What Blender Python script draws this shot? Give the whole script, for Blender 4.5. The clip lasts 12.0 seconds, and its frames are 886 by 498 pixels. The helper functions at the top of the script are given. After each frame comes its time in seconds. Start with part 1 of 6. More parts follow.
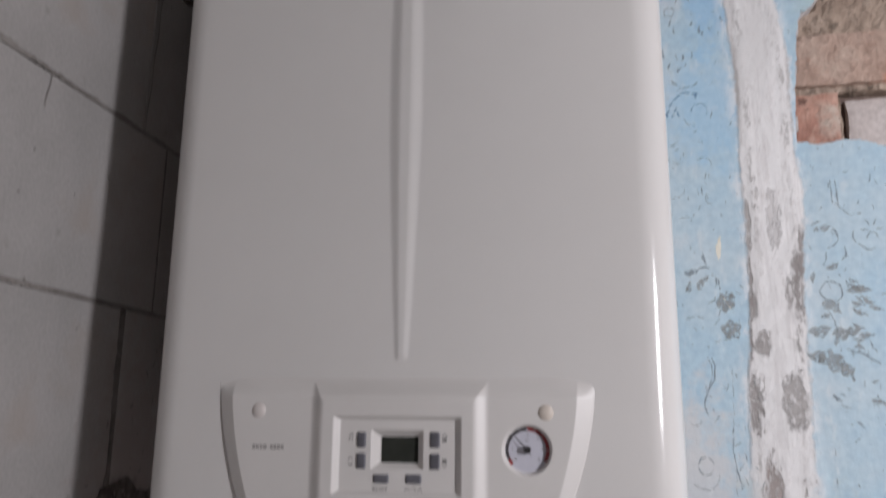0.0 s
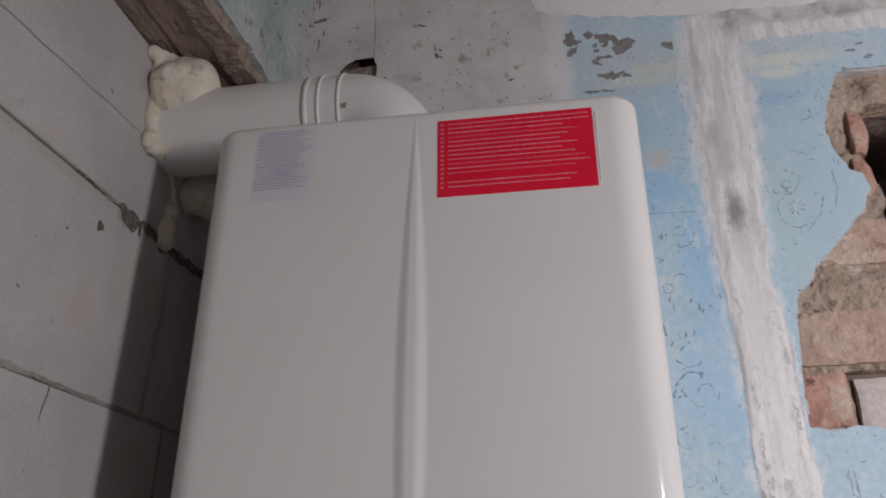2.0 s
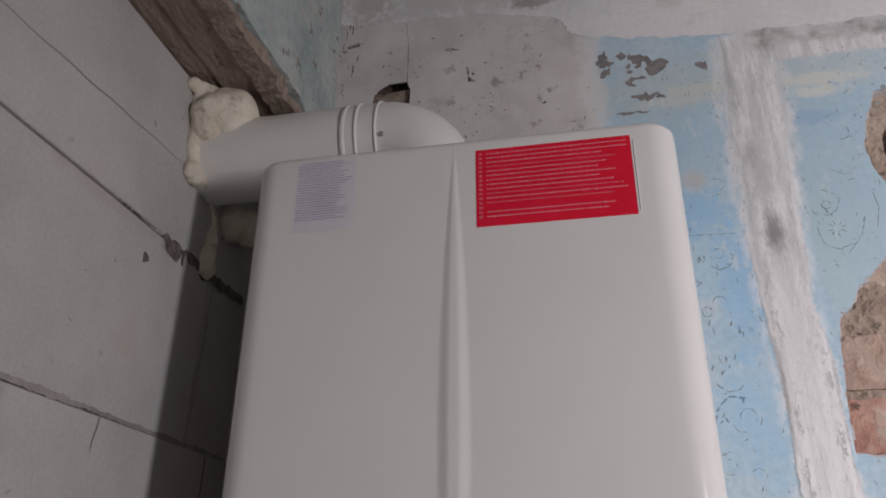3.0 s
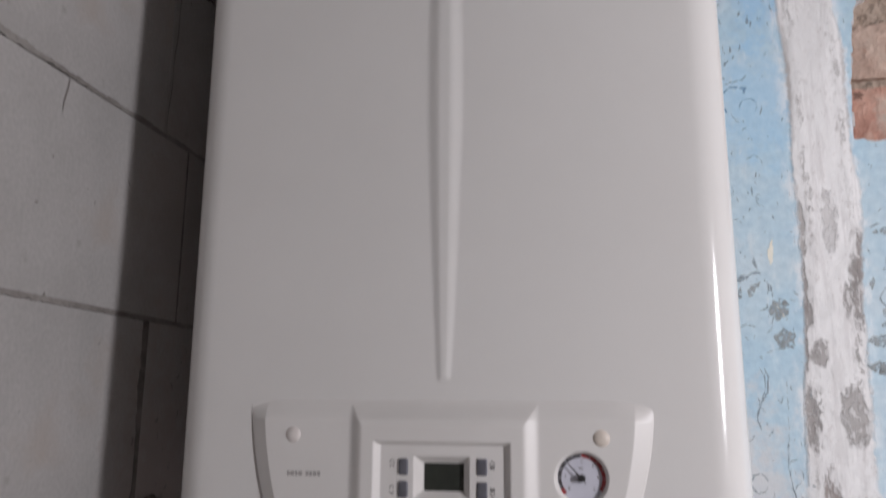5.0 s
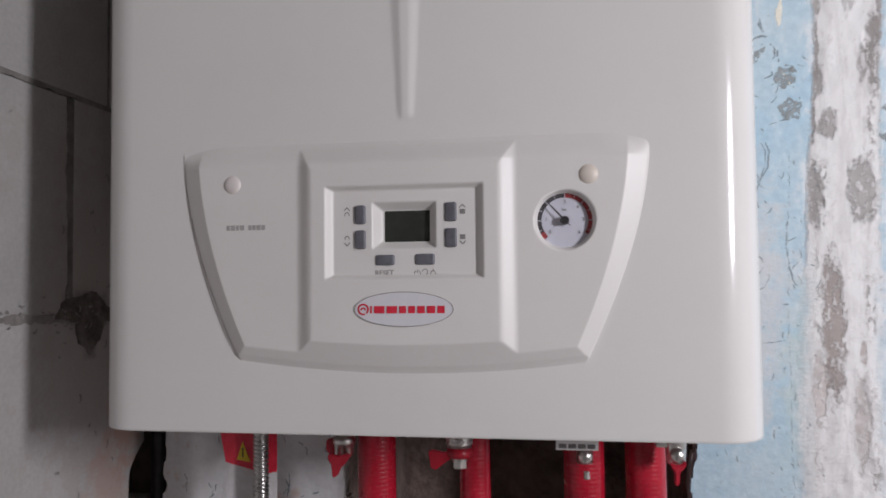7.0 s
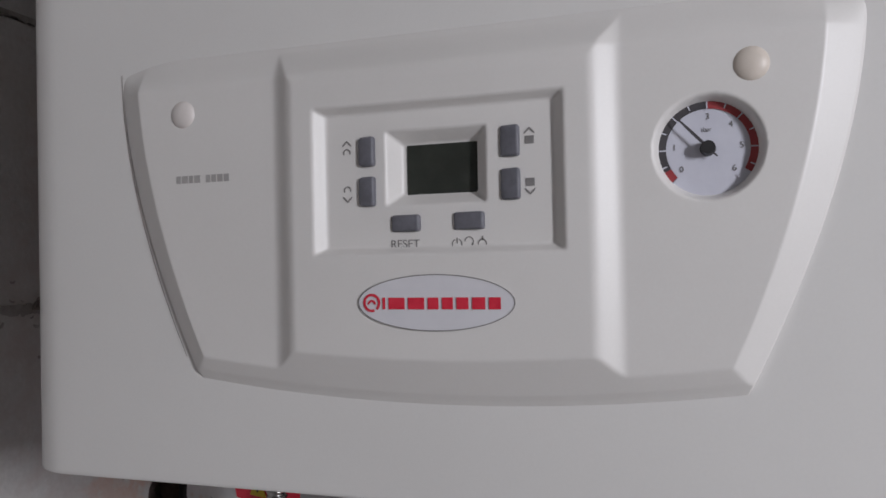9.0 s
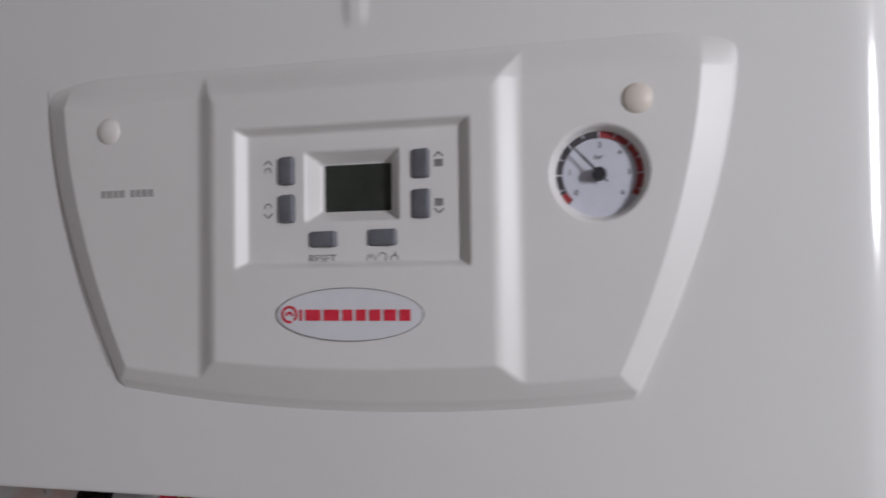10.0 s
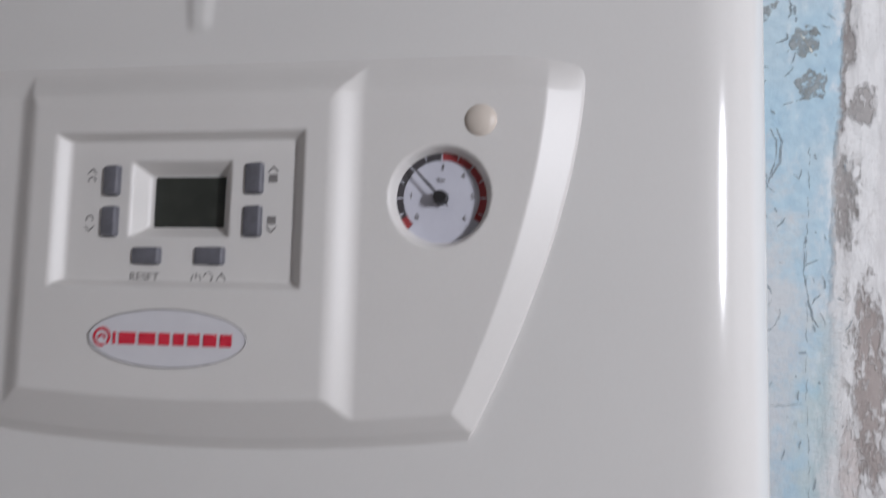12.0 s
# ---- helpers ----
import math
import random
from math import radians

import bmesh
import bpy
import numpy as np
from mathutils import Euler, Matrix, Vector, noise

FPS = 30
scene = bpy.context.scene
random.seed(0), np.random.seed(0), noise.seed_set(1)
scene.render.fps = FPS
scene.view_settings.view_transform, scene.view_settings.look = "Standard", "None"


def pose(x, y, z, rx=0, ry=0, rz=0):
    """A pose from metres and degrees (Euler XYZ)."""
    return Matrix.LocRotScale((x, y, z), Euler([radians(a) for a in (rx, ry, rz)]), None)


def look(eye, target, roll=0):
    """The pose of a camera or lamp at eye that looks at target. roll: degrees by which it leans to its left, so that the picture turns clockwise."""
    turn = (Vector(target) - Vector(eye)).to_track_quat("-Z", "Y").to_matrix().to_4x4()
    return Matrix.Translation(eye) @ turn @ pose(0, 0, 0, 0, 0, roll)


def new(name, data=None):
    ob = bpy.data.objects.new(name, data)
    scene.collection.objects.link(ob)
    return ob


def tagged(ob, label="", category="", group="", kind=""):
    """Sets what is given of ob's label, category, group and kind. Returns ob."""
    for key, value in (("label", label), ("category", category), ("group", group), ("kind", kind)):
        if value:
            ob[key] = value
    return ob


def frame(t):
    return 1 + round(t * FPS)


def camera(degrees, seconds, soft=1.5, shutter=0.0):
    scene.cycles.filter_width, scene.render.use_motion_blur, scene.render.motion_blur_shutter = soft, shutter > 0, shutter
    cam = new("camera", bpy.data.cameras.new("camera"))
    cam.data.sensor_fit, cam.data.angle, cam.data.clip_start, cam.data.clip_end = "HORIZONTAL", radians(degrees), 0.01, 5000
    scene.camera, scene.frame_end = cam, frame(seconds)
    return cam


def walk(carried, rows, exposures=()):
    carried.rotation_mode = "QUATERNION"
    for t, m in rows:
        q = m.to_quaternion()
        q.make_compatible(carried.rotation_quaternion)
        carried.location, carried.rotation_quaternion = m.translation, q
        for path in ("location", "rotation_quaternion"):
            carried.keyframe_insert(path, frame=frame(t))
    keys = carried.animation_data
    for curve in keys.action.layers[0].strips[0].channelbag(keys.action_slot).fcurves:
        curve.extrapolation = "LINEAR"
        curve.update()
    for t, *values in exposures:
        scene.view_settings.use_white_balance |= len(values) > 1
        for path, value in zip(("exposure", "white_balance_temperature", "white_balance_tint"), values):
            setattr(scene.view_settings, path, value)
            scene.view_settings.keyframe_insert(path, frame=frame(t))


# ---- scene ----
cam = camera(61.3, 12.0, soft=1.6, shutter=0.4)
PATH = [
    (0, (0.132, -0.842, 1.461), (-0.189, 1.085, 1.889), 0.5),
    (0.5, (0.137, -0.857, 1.505), (-0.159, 1.019, 2.131), -1.1),
    (1, (0.143, -0.868, 1.541), (-0.121, 0.991, 2.229), -1.0),
    (1.5, (0.143, -0.877, 1.569), (-0.098, 0.945, 2.358), -0.3),
    (2, (0.131, -0.873, 1.599), (-0.166, 0.923, 2.427), 0.1),
    (2.5, (0.119, -0.883, 1.613), (-0.232, 0.891, 2.467), 0.7),
    (2.7, (0.12, -0.892, 1.617), (-0.244, 0.873, 2.484), 0.4),
    (4.3, (0.109, -0.831, 1.55), (-0.243, 1.049, 2.133), 0.2),
    (4.5, (0.105, -0.824, 1.533), (-0.247, 1.069, 2.077), 0.1),
    (5, (0.103, -0.812, 1.487), (-0.254, 1.115, 1.886), 0.3),
    (5.5, (0.102, -0.791, 1.442), (-0.253, 1.163, 1.681), 0.2),
    (6, (0.105, -0.785, 1.414), (-0.236, 1.181, 1.552), 0.4),
    (6.5, (0.107, -0.779, 1.408), (-0.226, 1.19, 1.525), 0.4),
    (7, (0.097, -0.718, 1.398), (-0.213, 1.256, 1.481), -0.6),
    (7.2, (0.092, -0.678, 1.401), (-0.257, 1.286, 1.556), -1.6),
    (8.8, (0.088, -0.535, 1.397), (-0.508, 1.373, 1.424), -1.2),
    (9, (0.089, -0.533, 1.397), (-0.51, 1.375, 1.422), -1.2),
    (9.5, (0.086, -0.534, 1.393), (-0.498, 1.378, 1.447), -0.8),
    (10, (0.106, -0.548, 1.397), (-0.347, 1.399, 1.457), -0.8),
    (10.5, (0.14, -0.56, 1.392), (-0.199, 1.408, 1.495), -0.3),
    (11, (0.152, -0.568, 1.407), (-0.155, 1.399, 1.599), 0.1),
    (11.5, (0.146, -0.499, 1.416), (-0.133, 1.464, 1.676), 1.6),
    (12, (0.145, -0.52, 1.391), (-0.177, 1.446, 1.569), 1.4),
]
EXPOSURES = [(0, -0.12, 6530, 11), (1, -0.14, 6580, 12), (2, -0.19, 6640, 12.5), (2.7, -0.19, 6680, 13.5), (4.3, -0.1, 6550, 11), (5, -0.02, 6530, 11), (6.5, 0.08, 6500, 11), (7.2, 0.08, 6430, 10), (9, -0.03, 6280, 8.0), (12, 0.0, 6240, 8.0)]
walk(cam, [(t, look(eye, target, roll)) for t, eye, target, roll in PATH], EXPOSURES)

# ---- light: one window in the right-hand wall, cloudy daylight ----
world = bpy.data.worlds.new("sky")
scene.world = world
world.use_nodes = True
wn = world.node_tree
sky = wn.nodes.new("ShaderNodeTexSky")
sky.sky_type, sky.sun_disc, sky.sun_elevation, sky.sun_rotation = "NISHITA", False, radians(35), radians(120)
wn.links.new(sky.outputs[0], wn.nodes["Background"].inputs[0])
wn.nodes["Background"].inputs[1].default_value = 0.1
EAST_X, SOUTH_Y = 1.9, -1.198
WIN_X0, WIN_X1, WIN_Z0, WIN_Z1 = 1.08, 1.353, 1.411, 1.845
lamp = bpy.data.lights.new("window_daylight", "AREA")
lamp.shape, lamp.size, lamp.size_y, lamp.energy, lamp.color = "RECTANGLE", WIN_X1 - WIN_X0 - 0.1, WIN_Z1 - WIN_Z0 - 0.1, 22.6, (1.0, 0.98, 1.03)
lamp_ob = new("window_daylight", lamp)
lamp_ob.matrix_basis = look(((WIN_X0 + WIN_X1) / 2, SOUTH_Y + 0.03, (WIN_Z0 + WIN_Z1) / 2), ((WIN_X0 + WIN_X1) / 2, 0.0, (WIN_Z0 + WIN_Z1) / 2 - 0.25))

# ---- materials ----


def surface(name, colours, scale=8.0, rough=0.8, bump=0.2, fine=120.0, stretch=(1, 1, 1), metal=0.0, spots=None, gloss_var=0.06, coat=0.0, per_piece=0.0, bump_dist=0.002, marks=(), in_world=False, grain_mix=0.25):
    """Noise-mottled material: colours are (position, rgb) stops; spots is (colour, scale, from, to) for stains with a shape of their own."""
    m = bpy.data.materials.new(name)
    m.use_nodes = True
    t, n, l = m.node_tree, m.node_tree.nodes, m.node_tree.links
    b = n["Principled BSDF"]
    co = n.new("ShaderNodeTexCoord")
    mp = n.new("ShaderNodeMapping")
    mp.inputs["Scale"].default_value = stretch
    l.new(co.outputs["Object"], mp.inputs["Vector"])
    big = n.new("ShaderNodeTexNoise")
    big.inputs["Scale"].default_value, big.inputs["Detail"].default_value, big.inputs["Roughness"].default_value = scale, 8.0, 0.62
    l.new(mp.outputs[0], big.inputs["Vector"])
    ramp = n.new("ShaderNodeValToRGB")
    el = ramp.color_ramp.elements
    while len(el) < len(colours):
        el.new(0.5)
    for e, (p, c) in zip(el, colours):
        e.position, e.color = p, (*c, 1)
    l.new(big.outputs["Fac"], ramp.inputs[0])
    small = n.new("ShaderNodeTexNoise")
    small.inputs["Scale"].default_value, small.inputs["Detail"].default_value = fine, 5.0
    l.new(mp.outputs[0], small.inputs["Vector"])
    grain = n.new("ShaderNodeMix")
    grain.data_type, grain.blend_type = "RGBA", "OVERLAY"
    grain.inputs[0].default_value = grain_mix if bump > 0.05 else 0.05
    l.new(ramp.outputs[0], grain.inputs[6])
    l.new(small.outputs["Fac"], grain.inputs[7])
    out = grain.outputs[2]
    if spots:
        for colour, s_scale, lo, hi in spots:
            sp = n.new("ShaderNodeTexNoise")
            sp.inputs["Scale"].default_value, sp.inputs["Detail"].default_value, sp.inputs["Roughness"].default_value = s_scale, 6.0, 0.6
            l.new(mp.outputs[0], sp.inputs["Vector"])
            mr = n.new("ShaderNodeMapRange")
            mr.inputs["From Min"].default_value, mr.inputs["From Max"].default_value = lo, hi
            l.new(sp.outputs["Fac"], mr.inputs["Value"])
            mx = n.new("ShaderNodeMix")
            mx.data_type = "RGBA"
            mx.inputs[7].default_value = (*colour, 1)
            l.new(mr.outputs[0], mx.inputs[0])
            l.new(out, mx.inputs[6])
            out = mx.outputs[2]
    where = n.new("ShaderNodeNewGeometry").outputs["Position"] if in_world else co.outputs["Object"]
    for colour, centre, radii, strength in marks:
        off = n.new("ShaderNodeVectorMath")
        off.operation = "SUBTRACT"
        off.inputs[1].default_value = centre
        l.new(where, off.inputs[0])
        div = n.new("ShaderNodeVectorMath")
        div.operation = "DIVIDE"
        div.inputs[1].default_value = radii
        l.new(off.outputs[0], div.inputs[0])
        ln = n.new("ShaderNodeVectorMath")
        ln.operation = "LENGTH"
        l.new(div.outputs[0], ln.inputs[0])
        wob = n.new("ShaderNodeTexNoise")
        wob.inputs["Scale"].default_value, wob.inputs["Detail"].default_value, wob.inputs["Roughness"].default_value = 55.0, 7.0, 0.7
        l.new(where, wob.inputs["Vector"])
        ad = n.new("ShaderNodeMath")
        ad.operation, ad.inputs[1].default_value = "MULTIPLY_ADD", 2.6
        l.new(wob.outputs["Fac"], ad.inputs[0])
        l.new(ln.outputs["Value"], ad.inputs[2])
        mr = n.new("ShaderNodeMapRange")
        mr.inputs["From Min"].default_value, mr.inputs["From Max"].default_value = 2.35, 1.75
        mr.inputs["To Max"].default_value = strength
        l.new(ad.outputs[0], mr.inputs["Value"])
        mx = n.new("ShaderNodeMix")
        mx.data_type = "RGBA"
        mx.inputs[7].default_value = (*colour, 1)
        l.new(mr.outputs[0], mx.inputs[0])
        l.new(out, mx.inputs[6])
        out = mx.outputs[2]
    if per_piece:
        info = n.new("ShaderNodeObjectInfo")
        hsv = n.new("ShaderNodeHueSaturation")
        mr = n.new("ShaderNodeMapRange")
        mr.inputs["To Min"].default_value, mr.inputs["To Max"].default_value = 1 - per_piece, 1 + per_piece
        l.new(info.outputs["Random"], mr.inputs["Value"])
        l.new(mr.outputs[0], hsv.inputs["Value"])
        l.new(out, hsv.inputs["Color"])
        out = hsv.outputs[0]
    l.new(out, b.inputs["Base Color"])
    rr = n.new("ShaderNodeMapRange")
    rr.inputs["To Min"].default_value, rr.inputs["To Max"].default_value = max(0.03, rough - gloss_var), min(1, rough + gloss_var)
    l.new(big.outputs["Fac"], rr.inputs["Value"])
    l.new(rr.outputs[0], b.inputs["Roughness"])
    b.inputs["Metallic"].default_value = metal
    b.inputs["Coat Weight"].default_value = coat
    if bump:
        add = n.new("ShaderNodeMath")
        add.operation = "ADD"
        l.new(big.outputs["Fac"], add.inputs[0])
        l.new(small.outputs["Fac"], add.inputs[1])
        bp = n.new("ShaderNodeBump")
        bp.inputs["Strength"].default_value, bp.inputs["Distance"].default_value = bump, bump_dist
        l.new(add.outputs[0], bp.inputs["Height"])
        l.new(bp.outputs[0], b.inputs["Normal"])
    return m


ENAMEL = surface("white_enamel", [(0.35, (0.688, 0.672, 0.652)), (0.65, (0.718, 0.702, 0.682))], 5, 0.13, 0.02, 700, gloss_var=0.02, bump_dist=0.0004)
PANEL = surface("white_plastic", [(0.35, (0.69, 0.668, 0.645)), (0.65, (0.72, 0.698, 0.675))], 9, 0.42, 0.03, 900, gloss_var=0.03, bump_dist=0.0003)
PLUG = surface("cream_plastic", [(0.4, (0.62, 0.55, 0.48)), (0.6, (0.66, 0.59, 0.52))], 60, 0.45, 0.03, 900, bump_dist=0.0002)
PLUG_PALE = surface("off_white_plastic", [(0.4, (0.68, 0.63, 0.6)), (0.6, (0.71, 0.66, 0.63))], 60, 0.4, 0.03, 900, bump_dist=0.0002)
FLUE = surface("white_flue_enamel", [(0.35, (0.68, 0.665, 0.64)), (0.65, (0.73, 0.715, 0.69))], 12, 0.5, 0.05, 300, bump_dist=0.0006)
SEAM = surface("grey_gasket", [(0.4, (0.28, 0.25, 0.24)), (0.6, (0.36, 0.32, 0.3))], 60, 0.6, 0.1)
BUTTON = surface("grey_rubber", [(0.4, (0.135, 0.135, 0.155)), (0.6, (0.165, 0.165, 0.19))], 200, 0.5, 0.05, 1500, bump_dist=0.0002)
LCD = surface("unlit_lcd", [(0.4, (0.028, 0.031, 0.026)), (0.6, (0.036, 0.04, 0.033))], 80, 0.22, 0.0)
DARK_INK = surface("dark_grey_ink", [(0.4, (0.13, 0.12, 0.12)), (0.6, (0.17, 0.16, 0.16))], 200, 0.6, 0.0)
GREY_INK = surface("grey_ink", [(0.4, (0.2, 0.19, 0.185)), (0.6, (0.26, 0.245, 0.24))], 200, 0.6, 0.0)
PALE_INK = surface("pale_grey_ink", [(0.4, (0.36, 0.345, 0.335)), (0.6, (0.41, 0.39, 0.38))], 200, 0.6, 0.0)
RED_INK = surface("red_ink", [(0.4, (0.6, 0.018, 0.045)), (0.6, (0.68, 0.03, 0.06))], 200, 0.45, 0.0)
BADGE = surface("badge_white", [(0.4, (0.67, 0.66, 0.69)), (0.6, (0.69, 0.68, 0.71))], 90, 0.25, 0.0)
DIAL = surface("dial_white", [(0.4, (0.57, 0.57, 0.64)), (0.6, (0.61, 0.61, 0.68))], 90, 0.5, 0.0)
DIAL_RED = surface("dial_red", [(0.4, (0.3, 0.04, 0.045)), (0.6, (0.36, 0.055, 0.06))], 90, 0.5, 0.0)
DIAL_BLACK = surface("dial_black", [(0.4, (0.05, 0.045, 0.05)), (0.6, (0.065, 0.06, 0.065))], 90, 0.5, 0.0)
STICKER_RED = surface("red_sticker", [(0.35, (0.68, 0.006, 0.03)), (0.65, (0.76, 0.011, 0.042))], 14, 0.38, 0.03, 400, bump_dist=0.0003)
STICKER_TEXT = surface("sticker_print", [(0.4, (0.66, 0.22, 0.27)), (0.6, (0.72, 0.3, 0.35))], 300, 0.5, 0.0)
STICKER_PALE = surface("sticker_faint_print", [(0.4, (0.62, 0.12, 0.16)), (0.6, (0.66, 0.17, 0.21))], 300, 0.5, 0.0)
LILAC = surface("lilac_film", [(0.35, (0.63, 0.605, 0.66)), (0.65, (0.685, 0.665, 0.695))], 25, 0.3, 0.0)
LILAC_INK = surface("violet_ink", [(0.35, (0.3, 0.27, 0.42)), (0.65, (0.38, 0.34, 0.5))], 120, 0.5, 0.0)
SCUFF = surface("cream_scraped_plaster", [(0.35, (0.66, 0.63, 0.52)), (0.65, (0.76, 0.74, 0.66))], 90, 0.9, 0.5, 300)
LABEL_WHITE = surface("label_white", [(0.4, (0.72, 0.7, 0.69)), (0.6, (0.77, 0.75, 0.74))], 60, 0.5, 0.0)
DUST, PINKISH = (0.45, 0.31, 0.255), (0.425, 0.365, 0.35)
BLOCK = surface("aerated_block", [(0.3, (0.375, 0.36, 0.35)), (0.5, (0.45, 0.435, 0.425)), (0.7, (0.51, 0.49, 0.48))], 4.5, 0.95, 0.25, 240, grain_mix=0.16, per_piece=0.04,
                spots=[((0.34, 0.32, 0.3), 26, 0.66, 0.76), ((0.45, 0.395, 0.355), 5, 0.6, 0.76), ((0.25, 0.235, 0.22), 95, 0.7, 0.74)], bump_dist=0.0016, in_world=True,
                # the broad PINKISH marks paint the reddish tone of the boiler's shadow
                marks=[(PINKISH, (-0.34, -0.06, 1.36), (0.3, 0.1, 0.2), 0.7), (PINKISH, (-0.34, -0.06, 1.7), (0.3, 0.08, 0.2), 0.4), (DUST, (-0.34, -0.012, 1.27), (0.3, 0.036, 0.075), 0.9), (DUST, (-0.34, -0.04, 1.2), (0.3, 0.04, 0.05), 0.6),
                       ((0.2, 0.185, 0.165), (-0.34, -0.238, 1.327), (0.3, 0.022, 0.018), 0.75), ((0.2, 0.175, 0.165), (-0.34, -0.07, 1.342), (0.3, 0.014, 0.02), 0.6), ((0.2, 0.175, 0.165), (-0.34, -0.075, 1.372), (0.3, 0.04, 0.02), 0.6),
                       ((0.26, 0.24, 0.225), (-0.34, -0.4, 1.762), (0.3, 0.02, 0.012), 0.7), ((0.25, 0.225, 0.21), (-0.34, -0.192, 1.978), (0.3, 0.02, 0.011), 0.85), ((0.4, 0.37, 0.35), (-0.34, -0.3, 1.98), (0.3, 0.12, 0.012), 0.7)])
PAPER = surface("dirty_paper", [(0.3, (0.5, 0.48, 0.48)), (0.6, (0.6, 0.58, 0.58))], 40, 0.8, 0.1, 200)
JOINT = surface("block_mortar", [(0.3, (0.19, 0.17, 0.16)), (0.6, (0.33, 0.31, 0.29))], 30, 0.95, 0.6, 200)
CHIP_AND_GAP = surface("dark_mortar_and_gap", [(0.3, (0.075, 0.06, 0.055)), (0.5, (0.15, 0.125, 0.115)), (0.7, (0.25, 0.22, 0.205))], 70, 0.95, 0.9, 200, bump_dist=0.004)
RENDER_GREY = surface("cement_render", [(0.25, (0.34, 0.31, 0.3)), (0.45, (0.46, 0.43, 0.42)), (0.7, (0.54, 0.51, 0.5))], 9, 0.95, 0.7, 150,
                      spots=[((0.22, 0.19, 0.17), 22, 0.64, 0.72)], bump_dist=0.003,
                      marks=[((0.52, 0.47, 0.46), (-0.1, 0, 2.36), (0.1, 0.3, 0.09), 0.7), ((0.24, 0.16, 0.11), (-0.18, 0, 2.385), (0.03, 0.3, 0.02), 0.8), ((0.25, 0.17, 0.12), (-0.19, 0, 2.46), (0.03, 0.3, 0.04), 0.8),
                             ((0.25, 0.24, 0.23), (0.1, 0, 2.2), (0.035, 0.3, 0.03), 0.6), ((0.55, 0.53, 0.52), (0.13, 0, 2.25), (0.02, 0.3, 0.06), 0.6), ((0.25, 0.23, 0.22), (0.03, 0, 2.38), (0.08, 0.3, 0.02), 0.5)])
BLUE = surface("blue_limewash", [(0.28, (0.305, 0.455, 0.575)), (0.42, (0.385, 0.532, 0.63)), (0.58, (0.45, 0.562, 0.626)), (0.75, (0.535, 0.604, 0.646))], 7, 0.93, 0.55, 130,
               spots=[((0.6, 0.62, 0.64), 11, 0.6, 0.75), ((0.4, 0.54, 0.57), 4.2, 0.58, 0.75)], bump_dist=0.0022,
               # wide dull blues above z 1.9 paint in the weaker light up there
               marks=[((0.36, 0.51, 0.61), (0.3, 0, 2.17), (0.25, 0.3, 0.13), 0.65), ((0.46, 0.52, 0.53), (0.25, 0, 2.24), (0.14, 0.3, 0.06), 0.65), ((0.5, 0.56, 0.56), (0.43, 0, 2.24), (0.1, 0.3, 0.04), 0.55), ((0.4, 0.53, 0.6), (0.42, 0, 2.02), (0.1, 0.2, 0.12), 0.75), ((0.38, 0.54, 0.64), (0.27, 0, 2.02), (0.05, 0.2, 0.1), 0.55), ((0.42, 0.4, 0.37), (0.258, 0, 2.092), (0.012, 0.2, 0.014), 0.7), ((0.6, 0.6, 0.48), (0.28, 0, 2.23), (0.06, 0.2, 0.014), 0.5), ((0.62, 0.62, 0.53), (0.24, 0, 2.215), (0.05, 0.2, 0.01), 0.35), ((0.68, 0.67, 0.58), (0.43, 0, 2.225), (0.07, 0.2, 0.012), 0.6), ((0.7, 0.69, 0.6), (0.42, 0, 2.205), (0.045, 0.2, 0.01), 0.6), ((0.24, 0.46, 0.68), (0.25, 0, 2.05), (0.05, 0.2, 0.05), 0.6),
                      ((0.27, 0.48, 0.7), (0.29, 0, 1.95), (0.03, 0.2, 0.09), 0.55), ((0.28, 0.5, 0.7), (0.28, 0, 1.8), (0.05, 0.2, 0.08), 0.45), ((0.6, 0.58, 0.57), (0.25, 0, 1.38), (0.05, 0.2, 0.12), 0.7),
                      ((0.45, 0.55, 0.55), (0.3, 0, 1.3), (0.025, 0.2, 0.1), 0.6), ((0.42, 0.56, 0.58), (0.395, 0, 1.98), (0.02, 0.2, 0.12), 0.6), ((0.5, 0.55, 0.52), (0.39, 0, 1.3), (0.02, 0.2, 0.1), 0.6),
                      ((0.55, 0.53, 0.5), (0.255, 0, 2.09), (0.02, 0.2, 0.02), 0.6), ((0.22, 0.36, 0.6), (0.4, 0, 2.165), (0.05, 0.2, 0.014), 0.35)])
TEAL = surface("green_blue_limewash", [(0.3, (0.26, 0.32, 0.32)), (0.5, (0.36, 0.41, 0.4)), (0.7, (0.44, 0.46, 0.44))], 12, 0.93, 0.8, 90,
               spots=[((0.43, 0.4, 0.37), 9, 0.54, 0.66), ((0.2, 0.16, 0.14), 38, 0.62, 0.68)], bump_dist=0.006)
SKIM = surface("white_skim", [(0.3, (0.6, 0.59, 0.6)), (0.5, (0.68, 0.67, 0.67)), (0.7, (0.74, 0.73, 0.72))], 6, 0.92, 0.35, 140,
               spots=[((0.46, 0.44, 0.43), 9, 0.64, 0.8)], bump_dist=0.0015,
               marks=[((0.5, 0.47, 0.46), (-0.07, 0, 2.455), (0.15, 0.3, 0.05), 0.75), ((0.54, 0.52, 0.51), (0.03, 0, 2.44), (0.1, 0.3, 0.05), 0.6), ((0.28, 0.26, 0.25), (0.065, 0, 2.422), (0.04, 0.2, 0.013), 0.8), ((0.45, 0.4, 0.38), (-0.19, 0, 2.47), (0.04, 0.3, 0.06), 0.7)])


